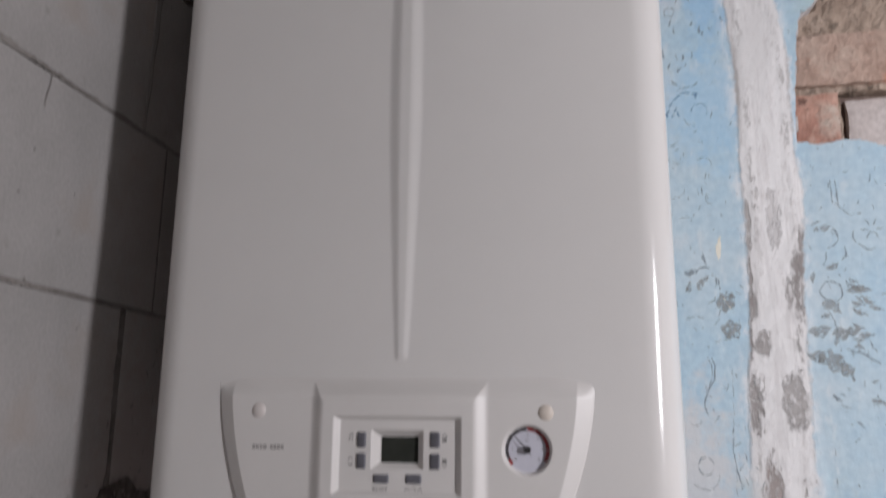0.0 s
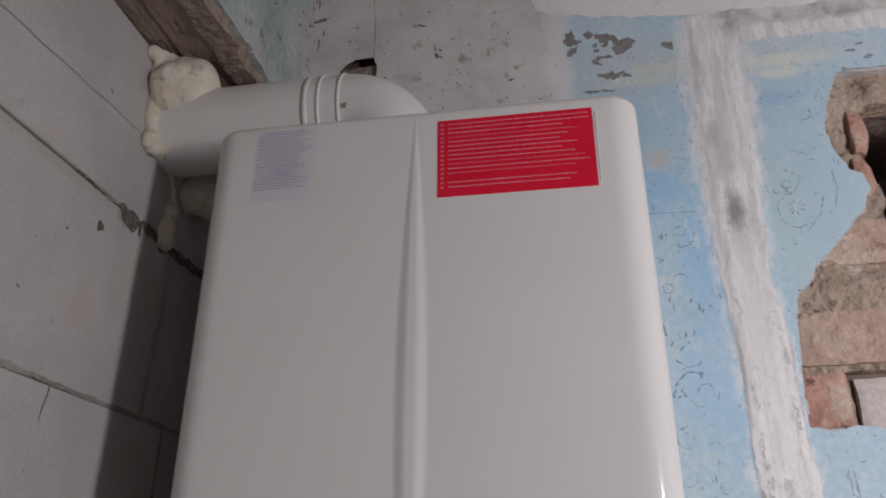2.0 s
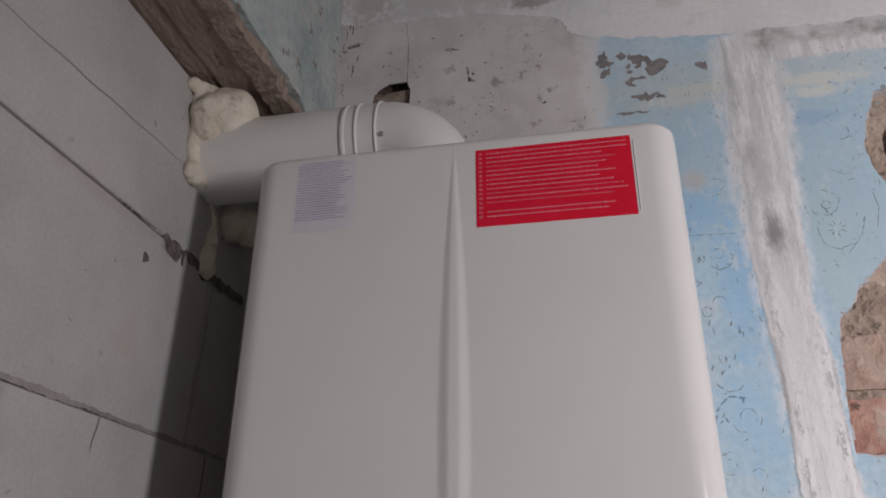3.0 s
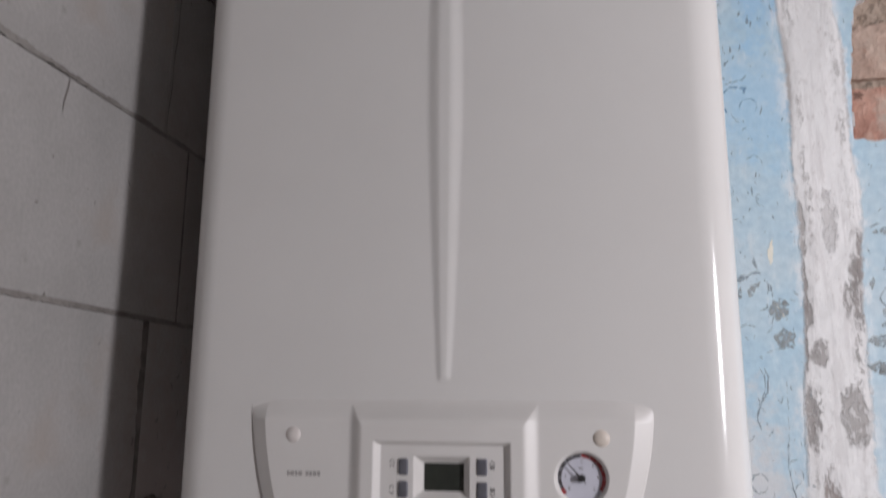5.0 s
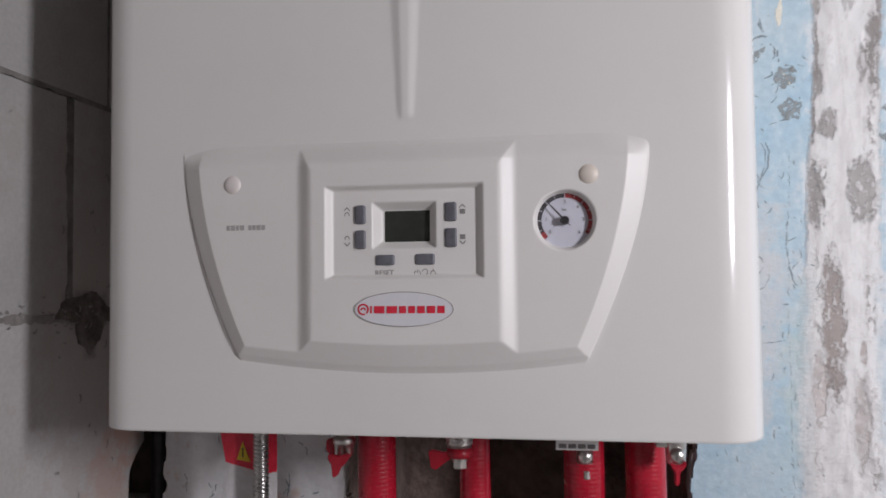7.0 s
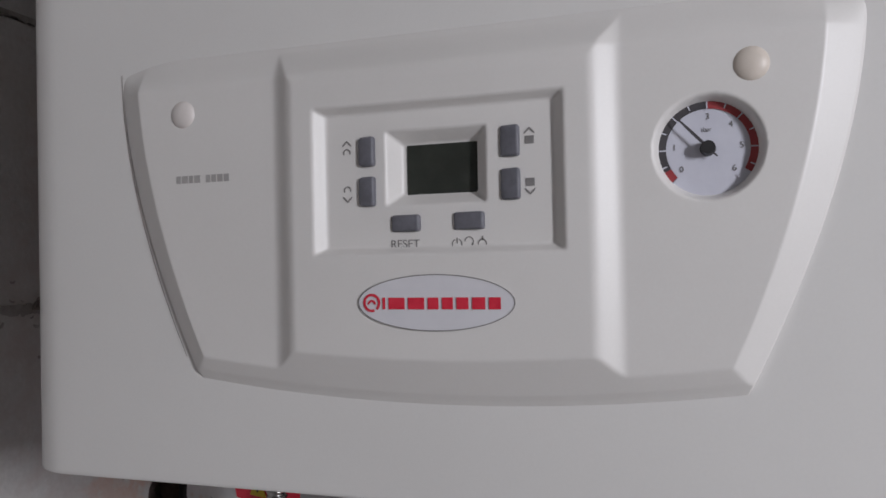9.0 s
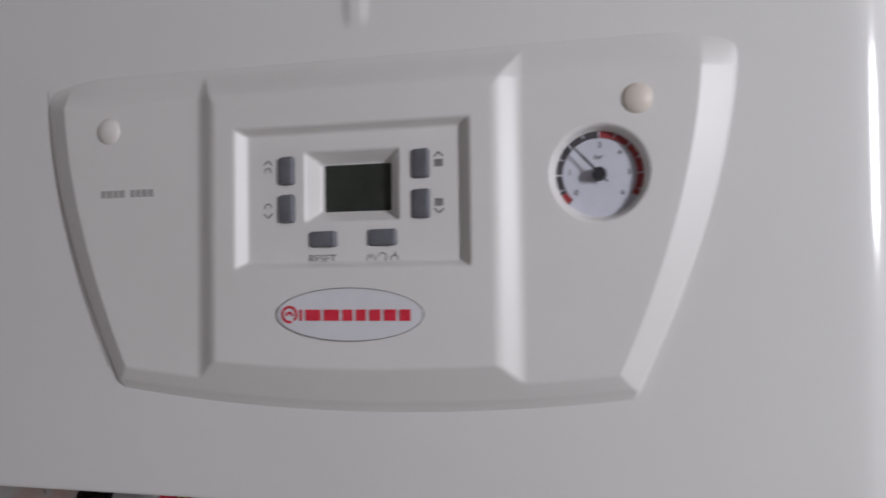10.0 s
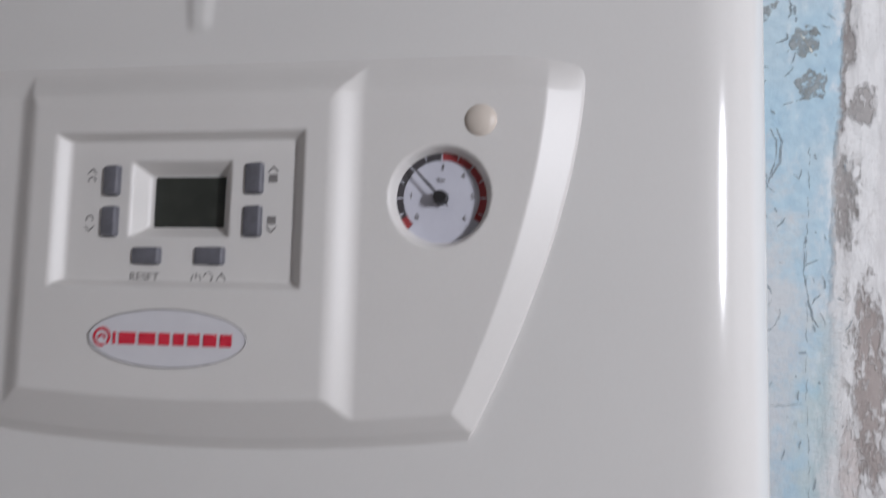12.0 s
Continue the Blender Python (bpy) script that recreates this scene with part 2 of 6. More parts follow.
def wall_finish(base, filler, render):
    """The worn finish of the old wall: limewash, a plastered-over chase and bare render in one skin, with feathered edges."""
    m = base.copy()
    m.name = "worn_wall_finish"
    t, n, l = m.node_tree, m.node_tree.nodes, m.node_tree.links
    b = n["Principled BSDF"]

    def val(op, a, c=0.0, d=0.0):
        k = n.new("ShaderNodeMath")
        k.operation = op
        for s, v in zip(k.inputs, (a, c, d)):
            if isinstance(v, (int, float)):
                s.default_value = v
            else:
                l.new(v, s)
        return k.outputs[0]

    def ramp01(v, lo, hi):
        k = n.new("ShaderNodeMapRange")
        k.interpolation_type = "SMOOTHSTEP"
        k.inputs["From Min"].default_value, k.inputs["From Max"].default_value = lo, hi
        l.new(v, k.inputs["Value"])
        return k.outputs[0]

    def noise_at(scale, stretch=(1, 1, 1), detail=6.0, rough=0.65):
        mp = n.new("ShaderNodeMapping")
        mp.inputs["Scale"].default_value = stretch
        l.new(co.outputs["Object"], mp.inputs["Vector"])
        k = n.new("ShaderNodeTexNoise")
        k.inputs["Scale"].default_value, k.inputs["Detail"].default_value, k.inputs["Roughness"].default_value = scale, detail, rough
        l.new(mp.outputs[0], k.inputs["Vector"])
        return k.outputs["Fac"]

    def mix(fac, under_colour, over):
        k = n.new("ShaderNodeMix")
        k.data_type = "RGBA"
        l.new(fac, k.inputs[0])
        l.new(under_colour, k.inputs[6])
        if isinstance(over, tuple):
            k.inputs[7].default_value = (*over, 1)
        else:
            l.new(over, k.inputs[7])
        return k.outputs[2]

    def ramp_colour(v, stops):
        k = n.new("ShaderNodeValToRGB")
        el = k.color_ramp.elements
        while len(el) < len(stops):
            el.new(0.5)
        for e, (p, c) in zip(el, stops):
            e.position, e.color = p, (*c, 1)
        l.new(v, k.inputs[0])
        return k.outputs[0]

    co = n.new("ShaderNodeTexCoord")
    sep = n.new("ShaderNodeSeparateXYZ")
    l.new(co.outputs["Object"], sep.inputs[0])
    x, z = sep.outputs["X"], sep.outputs["Z"]
    col = b.inputs["Base Color"].links[0].from_socket
    slow, fine, streak, grit = noise_at(9), noise_at(85), noise_at(20, (2.6, 1, 0.9), 8.0, 0.72), noise_at(190, detail=3.0)
    wob = val("ADD", val("MULTIPLY", val("SUBTRACT", slow, 0.5), 0.03), val("MULTIPLY", val("SUBTRACT", fine, 0.5), 0.016))
    wx, wz = val("ADD", x, wob), val("ADD", z, wob)
    # thin pale wear and small dark chips in the limewash
    col = mix(val("MULTIPLY", ramp01(noise_at(30, (1.6, 1, 0.7)), 0.56, 0.68), 0.45), col, (0.66, 0.69, 0.7))
    col = mix(val("MULTIPLY", ramp01(noise_at(62), 0.66, 0.7), 0.7), col, (0.36, 0.4, 0.42))
    # bare render above the heater
    gx = val("ADD", wx, val("MULTIPLY", val("SUBTRACT", noise_at(34, (1, 1, 0.7), 8.0, 0.75), 0.5), 0.05))
    grey = val("MULTIPLY", ramp01(gx, 0.15, 0.135), ramp01(wz, 2.0, 2.03))
    pale_edge = val("MULTIPLY", val("MULTIPLY", ramp01(gx, 0.118, 0.138), ramp01(gx, 0.165, 0.148)), ramp01(wz, 2.1, 2.15))
    grey_col = ramp_colour(noise_at(10), render)
    grey_col = mix(val("MULTIPLY", ramp01(noise_at(26), 0.6, 0.66), 0.75), grey_col, (0.27, 0.235, 0.215))
    grey_col = mix(val("MULTIPLY", ramp01(noise_at(70), 0.64, 0.68), 0.8), grey_col, (0.16, 0.13, 0.115))
    grey_col = mix(val("MULTIPLY", ramp01(noise_at(17, (1, 1, 1), 9.0, 0.72), 0.48, 0.66), 0.65), grey_col, (0.62, 0.59, 0.58))
    grey_col = mix(val("MULTIPLY", ramp01(noise_at(7, (1, 1, 1), 9.0, 0.72), 0.55, 0.68), 0.5), grey_col, (0.33, 0.31, 0.3))
    col = mix(grey, col, grey_col)
    col = mix(val("MULTIPLY", pale_edge, 0.7), col, (0.66, 0.65, 0.64))
    # chase, and its branch along the top: s runs from 0 at its left edge to 1 at its right edge
    level = val("DIVIDE", val("SUBTRACT", wz, 1.0), 1.5)
    left = val("MULTIPLY_ADD", ramp_colour(level, [((q - 1.0) / 1.5, ((e - 0.29) * 10,) * 3) for q, e in CHASE_LEFT]), 0.1, 0.29)
    right = val("MULTIPLY_ADD", ramp_colour(level, [((q - 1.0) / 1.5, ((e - 0.29) * 10,) * 3) for q, e in CHASE_RIGHT]), 0.1, 0.29)
    feather = noise_at(60, (1.0, 1, 1.6), 8.0, 0.75)
    jag = val("ADD", val("MULTIPLY", val("SUBTRACT", feather, 0.5), 0.013), val("MULTIPLY", val("SUBTRACT", slow, 0.5), 0.012))
    jag = val("ADD", jag, val("MULTIPLY", val("SUBTRACT", noise_at(170, (1, 1, 1), 5.0, 0.7), 0.5), 0.006))
    cx = val("ADD", x, jag)
    s = val("DIVIDE", val("SUBTRACT", cx, left), val("SUBTRACT", right, left))
    below = ramp01(wz, 2.318, 2.308)
    high_up = val("MAXIMUM", ramp01(wz, 1.95, 2.08), ramp01(wz, 1.45, 1.37))
    crisp = val("MULTIPLY", ramp01(s, -0.05, 0.03), ramp01(s, 1.05, 0.97))
    soft_edge = val("MULTIPLY", ramp01(s, -0.16, 0.16), ramp01(s, 1.16, 0.84))
    up = val("MULTIPLY", val("ADD", val("MULTIPLY", crisp, val("SUBTRACT", 1.0, high_up)), val("MULTIPLY", soft_edge, high_up)), below)
    branch_off = val("ABSOLUTE", val("SUBTRACT", val("ADD", wz, val("MULTIPLY", val("SUBTRACT", feather, 0.5), 0.022)), 2.277))
    branch = val("MULTIPLY", ramp01(branch_off, 0.021, 0.012), ramp01(wx, 0.335, 0.36))
    chase = val("MAXIMUM", up, branch)
    # thin white spill beside it
    spill = val("MULTIPLY", val("MULTIPLY", ramp01(s, -0.32, 0.05), ramp01(s, 1.25, 0.95)), ramp01(noise_at(30, (1.6, 1, 0.8), 8.0, 0.75), 0.45, 0.58))
    col = mix(val("MULTIPLY", val("MULTIPLY", spill, below), 0.8), col, (0.74, 0.74, 0.745))
    fill_col = mix(ramp01(wx, 0.365, 0.385), ramp_colour(streak, filler), ramp_colour(noise_at(40, (0.5, 1, 1.5), 8.0, 0.7), filler))
    fill_col = mix(val("MULTIPLY", ramp01(noise_at(22, (3.6, 1, 0.4), 8.0, 0.75), 0.48, 0.6), 0.4), fill_col, (0.54, 0.52, 0.515))
    fill_col = mix(val("MULTIPLY", val("MULTIPLY", ramp01(noise_at(34, (2.2, 1, 0.35), 8.0, 0.75), 0.4, 0.6), ramp01(wz, 1.86, 1.98)), 0.6), fill_col, (0.47, 0.465, 0.47))
    fill_col = mix(val("MULTIPLY", ramp01(noise_at(120, (1.6, 1, 0.8), 4.0), 0.58, 0.66), 0.35), fill_col, (0.45, 0.42, 0.4))
    smudge = noise_at(95, (1.5, 1, 0.7), 9.0, 0.75)
    speckle = val("MULTIPLY_ADD", ramp01(noise_at(150, (1.3, 1, 0.6), 5.0, 0.7), 0.4, 0.5), 0.7, 0.3)
    rough_end = val("MULTIPLY_ADD", ramp01(wz, 1.98, 1.86), 0.4, val("MULTIPLY_ADD", ramp01(wz, 1.73, 1.6), 0.35, 0.25))
    pits = val("MULTIPLY", smudge, 0.0)
    for colour, sx, sz, rx, rz, strength in CHASE_STAINS:
        d = val("ADD", val("POWER", val("DIVIDE", val("SUBTRACT", x, sx), rx), 2.0), val("POWER", val("DIVIDE", val("SUBTRACT", z, sz), rz), 2.0))
        d = val("ADD", val("SQRT", d), val("MULTIPLY", val("SUBTRACT", smudge, 0.5), 2.6))
        stain_at = val("MULTIPLY", val("MULTIPLY", ramp01(d, 1.2, 0.8), speckle) if sz < 1.7 else ramp01(d, 1.7, 0.2), strength)
        fill_col = mix(stain_at, fill_col, colour)
        pits = val("MAXIMUM", pits, stain_at)
    col = mix(chase, col, fill_col)
    # crumbly seams where the filler meets the sides of the chase
    seam_l = val("MULTIPLY", ramp01(s, 0.06, 0.17), ramp01(s, 0.3, 0.19))
    seam_r = val("MULTIPLY", ramp01(s, 0.76, 0.86), ramp01(s, 0.98, 0.88))
    crumb = ramp01(noise_at(130, (1.3, 1, 0.7), 5.0, 0.7), 0.5, 0.58)
    worn = ramp01(noise_at(16, (1, 1, 1.0)), 0.44, 0.58)
    rim = val("MULTIPLY", val("MULTIPLY", val("MAXIMUM", seam_l, seam_r), crumb), val("MULTIPLY", worn, val("MULTIPLY", below, rough_end)))
    col = mix(val("MULTIPLY", rim, 0.78), col, (0.3, 0.28, 0.265))
    grain = ramp01(noise_at(150, (1.2, 1, 0.8), 4.0, 0.7), 0.6, 0.68)
    edge_grit = val("MULTIPLY", val("MULTIPLY", val("MULTIPLY", ramp01(s, 0.93, 1.0), ramp01(s, 1.16, 1.04)), grain), below)
    col = mix(val("MULTIPLY", val("MULTIPLY", edge_grit, rough_end), 0.75), col, (0.3, 0.29, 0.28))
    # torn grey edge under the skim coat
    torn = val("MULTIPLY", val("MULTIPLY", ramp01(wz, 2.278, 2.292), ramp01(wx, 0.33, 0.36)), 0.95)
    torn_col = ramp_colour(noise_at(28), ((0.35, (0.33, 0.315, 0.3)), (0.48, (0.5, 0.485, 0.475)), (0.6, (0.64, 0.625, 0.615))))
    col = mix(torn, col, torn_col)
    l.new(col, b.inputs["Base Color"])
    # relief
    high = val("MULTIPLY_ADD", val("MULTIPLY", chase, rough_end), val("MULTIPLY_ADD", streak, 0.35, 0.25), val("MULTIPLY", fine, 0.35))
    high = val("ADD", high, val("MULTIPLY", grit, 0.2))
    high = val("ADD", high, val("MULTIPLY", val("MAXIMUM", seam_l, seam_r), val("MULTIPLY", feather, 0.35)))
    high = val("SUBTRACT", high, val("MULTIPLY", rim, 0.5))
    high = val("SUBTRACT", high, val("MULTIPLY", val("MULTIPLY", pits, chase), val("MULTIPLY", rough_end, 0.8)))
    high = val("ADD", high, val("MULTIPLY", chase, val("MULTIPLY", noise_at(75, (1, 1, 0.8), 8.0, 0.75), val("MULTIPLY", rough_end, 0.8))))
    bp = n.new("ShaderNodeBump")
    bp.inputs["Strength"].default_value, bp.inputs["Distance"].default_value = 0.65, 0.004
    l.new(high, bp.inputs["Height"])
    l.new(bp.outputs[0], b.inputs["Normal"])
    return m


CHASE_LEFT = ((1.0, 0.3), (1.3, 0.3), (1.4, 0.303), (1.49, 0.306), (1.535, 0.311), (1.66, 0.315), (1.8, 0.315), (1.87, 0.313), (1.946, 0.309), (2.01, 0.307), (2.16, 0.306), (2.26, 0.311))
CHASE_RIGHT = ((1.0, 0.362), (1.37, 0.361), (1.5, 0.364), (1.593, 0.366), (1.676, 0.374), (1.77, 0.37), (1.853, 0.371), (1.924, 0.363), (2.0, 0.367), (2.08, 0.374), (2.15, 0.381), (2.26, 0.383))
BROWN, SOOT, ASH = (0.35, 0.275, 0.245), (0.3, 0.275, 0.26), (0.37, 0.36, 0.355)
STAIN_BROWN, GREY_CRUST = (0.33, 0.275, 0.255), (0.27, 0.245, 0.235)
CHASE_STAINS = ((STAIN_BROWN, 0.3235, 1.352, 0.0085, 0.06, 0.85), (GREY_CRUST, 0.314, 1.598, 0.0035, 0.03, 0.85), (GREY_CRUST, 0.3135, 1.572, 0.007, 0.014, 0.8), (GREY_CRUST, 0.3085, 1.54, 0.0045, 0.022, 0.9), (GREY_CRUST, 0.323, 1.533, 0.008, 0.013, 0.75), (GREY_CRUST, 0.311, 1.472, 0.006, 0.028, 0.8), ((0.36, 0.34, 0.33), 0.3495, 1.472, 0.012, 0.024, 0.85),
                (GREY_CRUST, 0.362, 1.595, 0.0065, 0.034, 0.85), (GREY_CRUST, 0.37, 1.622, 0.005, 0.03, 0.85), (SOOT, 0.3165, 1.66, 0.0032, 0.03, 0.7), (GREY_CRUST, 0.352, 1.585, 0.004, 0.015, 0.7), ((0.45, 0.37, 0.34), 0.311, 1.3, 0.006, 0.03, 0.5), ((0.47, 0.4, 0.37), 0.345, 1.27, 0.006, 0.04, 0.5), (BROWN, 0.347, 1.33, 0.0025, 0.01, 0.6),
                ((0.22, 0.215, 0.215), 0.336, 2.012, 0.0095, 0.026, 0.9), ((0.45, 0.44, 0.435), 0.337, 2.1, 0.009, 0.06, 0.7), (ASH, 0.326, 2.12, 0.007, 0.016, 0.6), ((0.52, 0.505, 0.5), 0.342, 2.2, 0.006, 0.05, 0.6), (ASH, 0.372, 2.29, 0.012, 0.018, 0.7), ((0.6, 0.59, 0.585), 0.338, 1.88, 0.01, 0.07, 0.5), ((0.5, 0.485, 0.48), 0.343, 1.665, 0.007, 0.03, 0.65), (SOOT, 0.3155, 1.82, 0.003, 0.05, 0.7), (SOOT, 0.372, 1.8, 0.0035, 0.06, 0.7))
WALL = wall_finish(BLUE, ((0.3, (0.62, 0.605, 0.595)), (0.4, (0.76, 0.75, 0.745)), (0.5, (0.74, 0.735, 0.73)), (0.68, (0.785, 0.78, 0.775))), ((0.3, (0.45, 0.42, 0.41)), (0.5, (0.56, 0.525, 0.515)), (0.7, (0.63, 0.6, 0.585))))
PRINT = surface("worn_stencil_print", [(0.35, (0.2, 0.235, 0.255)), (0.65, (0.33, 0.39, 0.43))], 60, 0.9, 0.3, 200)
PRINT_DARK = surface("worn_dark_print", [(0.35, (0.23, 0.245, 0.245)), (0.65, (0.38, 0.42, 0.43))], 60, 0.9, 0.4, 200)
PRINT_BLUE = surface("worn_blue_print", [(0.35, (0.12, 0.24, 0.38)), (0.65, (0.22, 0.36, 0.5))], 60, 0.9, 0.3, 200)


def worn_ink(m, scale, lo, hi, most):
    """Rubs a print thin: bare limewash shows through where the noise is low."""
    n, l = m.node_tree.nodes, m.node_tree.links
    co = n.new("ShaderNodeTexCoord")
    k = n.new("ShaderNodeTexNoise")
    k.inputs["Scale"].default_value, k.inputs["Detail"].default_value, k.inputs["Roughness"].default_value = scale, 6.0, 0.7
    l.new(co.outputs["Object"], k.inputs["Vector"])
    r = n.new("ShaderNodeMapRange")
    r.inputs["From Min"].default_value, r.inputs["From Max"].default_value, r.inputs["To Max"].default_value = lo, hi, most
    l.new(k.outputs["Fac"], r.inputs["Value"])
    l.new(r.outputs[0], n["Principled BSDF"].inputs["Alpha"])


PETAL = surface("dark_brown_print", [(0.35, (0.17, 0.155, 0.15)), (0.65, (0.28, 0.26, 0.255))], 60, 0.9, 0.4, 200)
CHIPPED = surface("chipped_render", [(0.3, (0.1, 0.08, 0.07)), (0.6, (0.22, 0.18, 0.16))], 60, 0.95, 0.6, 200)
worn_ink(CHIPPED, 150, 0.36, 0.5, 0.9)
worn_ink(PETAL, 150, 0.3, 0.42, 0.92)
worn_ink(PRINT, 220, 0.36, 0.56, 0.9)
worn_ink(PRINT_DARK, 210, 0.38, 0.54, 0.86)
worn_ink(PRINT_BLUE, 200, 0.36, 0.58, 0.85)
MORTAR = surface("lime_mortar", [(0.3, (0.27, 0.2, 0.155)), (0.5, (0.385, 0.3, 0.238)), (0.7, (0.465, 0.375, 0.31))], 22, 0.95, 1.0, 130,
                 spots=[((0.17, 0.13, 0.1), 40, 0.58, 0.66), ((0.53, 0.46, 0.39), 20, 0.58, 0.68)], bump_dist=0.007)
BRICK_RED = surface("orange_brick", [(0.3, (0.3, 0.15, 0.115)), (0.5, (0.42, 0.235, 0.18)), (0.7, (0.49, 0.34, 0.275))], 26, 0.92, 0.9, 130, per_piece=0.08,
                    spots=[((0.47, 0.385, 0.325), 16, 0.5, 0.62), ((0.16, 0.09, 0.07), 55, 0.6, 0.66)], bump_dist=0.005)
BRICK_PINK = surface("dusty_brick", [(0.3, (0.34, 0.23, 0.18)), (0.45, (0.43, 0.31, 0.25)), (0.6, (0.48, 0.37, 0.305)), (0.75, (0.52, 0.43, 0.37))], 24, 0.93, 0.9, 130, per_piece=0.05,
                     spots=[((0.48, 0.24, 0.165), 14, 0.56, 0.68), ((0.2, 0.145, 0.115), 55, 0.6, 0.66)], bump_dist=0.005)
BRICK_WHITE = surface("whitewashed_brick", [(0.3, (0.46, 0.41, 0.39)), (0.6, (0.58, 0.53, 0.51))], 20, 0.93, 0.5, 160,
                      spots=[((0.4, 0.26, 0.2), 30, 0.64, 0.7)])
DIRT = surface("mortar_dirt", [(0.3, (0.14, 0.12, 0.115)), (0.6, (0.26, 0.235, 0.22))], 40, 0.95, 0.7, 150)
BOARD = surface("pale_board", [(0.3, (0.58, 0.56, 0.52)), (0.6, (0.68, 0.66, 0.62))], 12, 0.85, 0.3, 120)
CRUMB = surface("crumbling_brown_plaster", [(0.3, (0.13, 0.095, 0.075)), (0.45, (0.26, 0.2, 0.16)), (0.7, (0.37, 0.3, 0.25))], 34, 0.95, 0.9, 120, bump_dist=0.006)
SOFFIT = surface("brown_lintel", [(0.3, (0.2, 0.145, 0.115)), (0.5, (0.275, 0.21, 0.17)), (0.7, (0.34, 0.27, 0.225))], 14, 0.92, 0.7, 90, stretch=(1.5, 0.7, 1), bump_dist=0.005,
                 spots=[((0.1, 0.075, 0.06), 38, 0.62, 0.68)])
ROOM = surface("room_plaster", [(0.3, (0.39, 0.375, 0.365)), (0.7, (0.49, 0.47, 0.455))], 3, 0.93, 0.3, 60)
FLOOR = surface("concrete_screed", [(0.3, (0.5, 0.48, 0.46)), (0.7, (0.62, 0.6, 0.575))], 4, 0.9, 0.4, 60)
FOAM = surface("expanding_foam", [(0.3, (0.58, 0.51, 0.4)), (0.5, (0.7, 0.645, 0.535)), (0.75, (0.75, 0.71, 0.61))], 24, 0.75, 0.6, 150, spots=[((0.42, 0.37, 0.31), 34, 0.58, 0.68)], bump_dist=0.004)
RED_PIPE = surface("red_sleeve", [(0.35, (0.33, 0.006, 0.02)), (0.65, (0.42, 0.012, 0.03))], 30, 0.26, 0.1, 200)
RED_HANDLE = surface("red_lacquer", [(0.4, (0.36, 0.01, 0.025)), (0.6, (0.42, 0.016, 0.034))], 60, 0.3, 0.03)
CHROME = surface("nickel_brass", [(0.35, (0.62, 0.6, 0.57)), (0.65, (0.74, 0.72, 0.69))], 40, 0.3, 0.05, 300, metal=1.0)
STEEL = surface("stainless_hose", [(0.35, (0.4, 0.39, 0.38)), (0.65, (0.55, 0.54, 0.52))], 40, 0.28, 0.05, 300, metal=1.0)
YELLOW = surface("warning_yellow", [(0.4, (0.7, 0.5, 0.02)), (0.6, (0.76, 0.56, 0.04))], 60, 0.5, 0.0)
BLACK = surface("black_plastic", [(0.4, (0.018, 0.017, 0.018)), (0.6, (0.028, 0.026, 0.027))], 60, 0.5, 0.1)
# masonry in the recesses is coloured dark to stand in for deep shade
DARK_HOLE = surface("shade_dark_masonry", [(0.3, (0.08, 0.056, 0.048)), (0.6, (0.2, 0.145, 0.125))], 25, 0.95, 0.8, 90, bump_dist=0.006)
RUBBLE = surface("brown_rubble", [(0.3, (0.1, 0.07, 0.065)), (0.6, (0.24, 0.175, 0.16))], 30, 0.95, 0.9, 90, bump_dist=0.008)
PVC = surface("white_window_frame", [(0.4, (0.72, 0.72, 0.71)), (0.6, (0.78, 0.78, 0.77))], 20, 0.35, 0.03)
GLASS = bpy.data.materials.new("clear_glass")
GLASS.use_nodes = True
_g = GLASS.node_tree.nodes["Principled BSDF"]
_g.inputs["Roughness"].default_value, _g.inputs["Transmission Weight"].default_value, _g.inputs["IOR"].default_value = 0.03, 1.0, 1.45

# ---- builders ----
BASE = {}
# how the drawing of the old wall lies in the room: slightly stretched and skewed
WALL_LIE = Matrix(((1.0351, 0, 0.0041, -0.0032), (0, 1, 0, 0), (0.007, 0, 1.0272, -0.0405), (0, 0, 0, 1)))


def finish(name, bm, mat, smooth=False):
    me = bpy.data.meshes.new(name)
    bm.to_mesh(me)
    bm.free()
    me.materials.append(mat)
    if smooth:
        me.polygons.foreach_set("use_smooth", [True] * len(me.polygons))
    return new(name, me)


def under(ob, parent, label=""):
    ob.parent = parent
    top = parent
    while top.parent:
        top = top.parent
    if parent.parent is None:
        ob.matrix_parent_inverse = Matrix.Translation(-BASE.get(parent.name, Vector((0, 0, 0))))
        if parent.name == "wall_north":
            ob.matrix_parent_inverse = ob.matrix_parent_inverse @ WALL_LIE
    if label:
        ob["label"] = label
    return ob


def part(name, bm, mat, parent, label="", smooth=False):
    return under(finish(name, bm, mat, smooth), parent, label)


def thing(name, at, label, category, group="", kind=""):
    ob = new(name)
    ob.empty_display_size = 0.05
    ob.location = at
    BASE[ob.name] = Vector(at)
    return tagged(ob, label, category, group, kind)


def box(bm, x0, x1, y0, y1, z0, z1, bevel=0.0, seg=2):
    r = bmesh.ops.create_cube(bm, size=1.0, matrix=Matrix.LocRotScale(((x0 + x1) / 2, (y0 + y1) / 2, (z0 + z1) / 2), None, (x1 - x0, y1 - y0, z1 - z0)))
    if bevel:
        vs = set(r["verts"])
        bmesh.ops.bevel(bm, geom=[e for e in bm.edges if e.verts[0] in vs], offset=bevel, segments=seg, affect="EDGES", profile=0.5)
    return bm


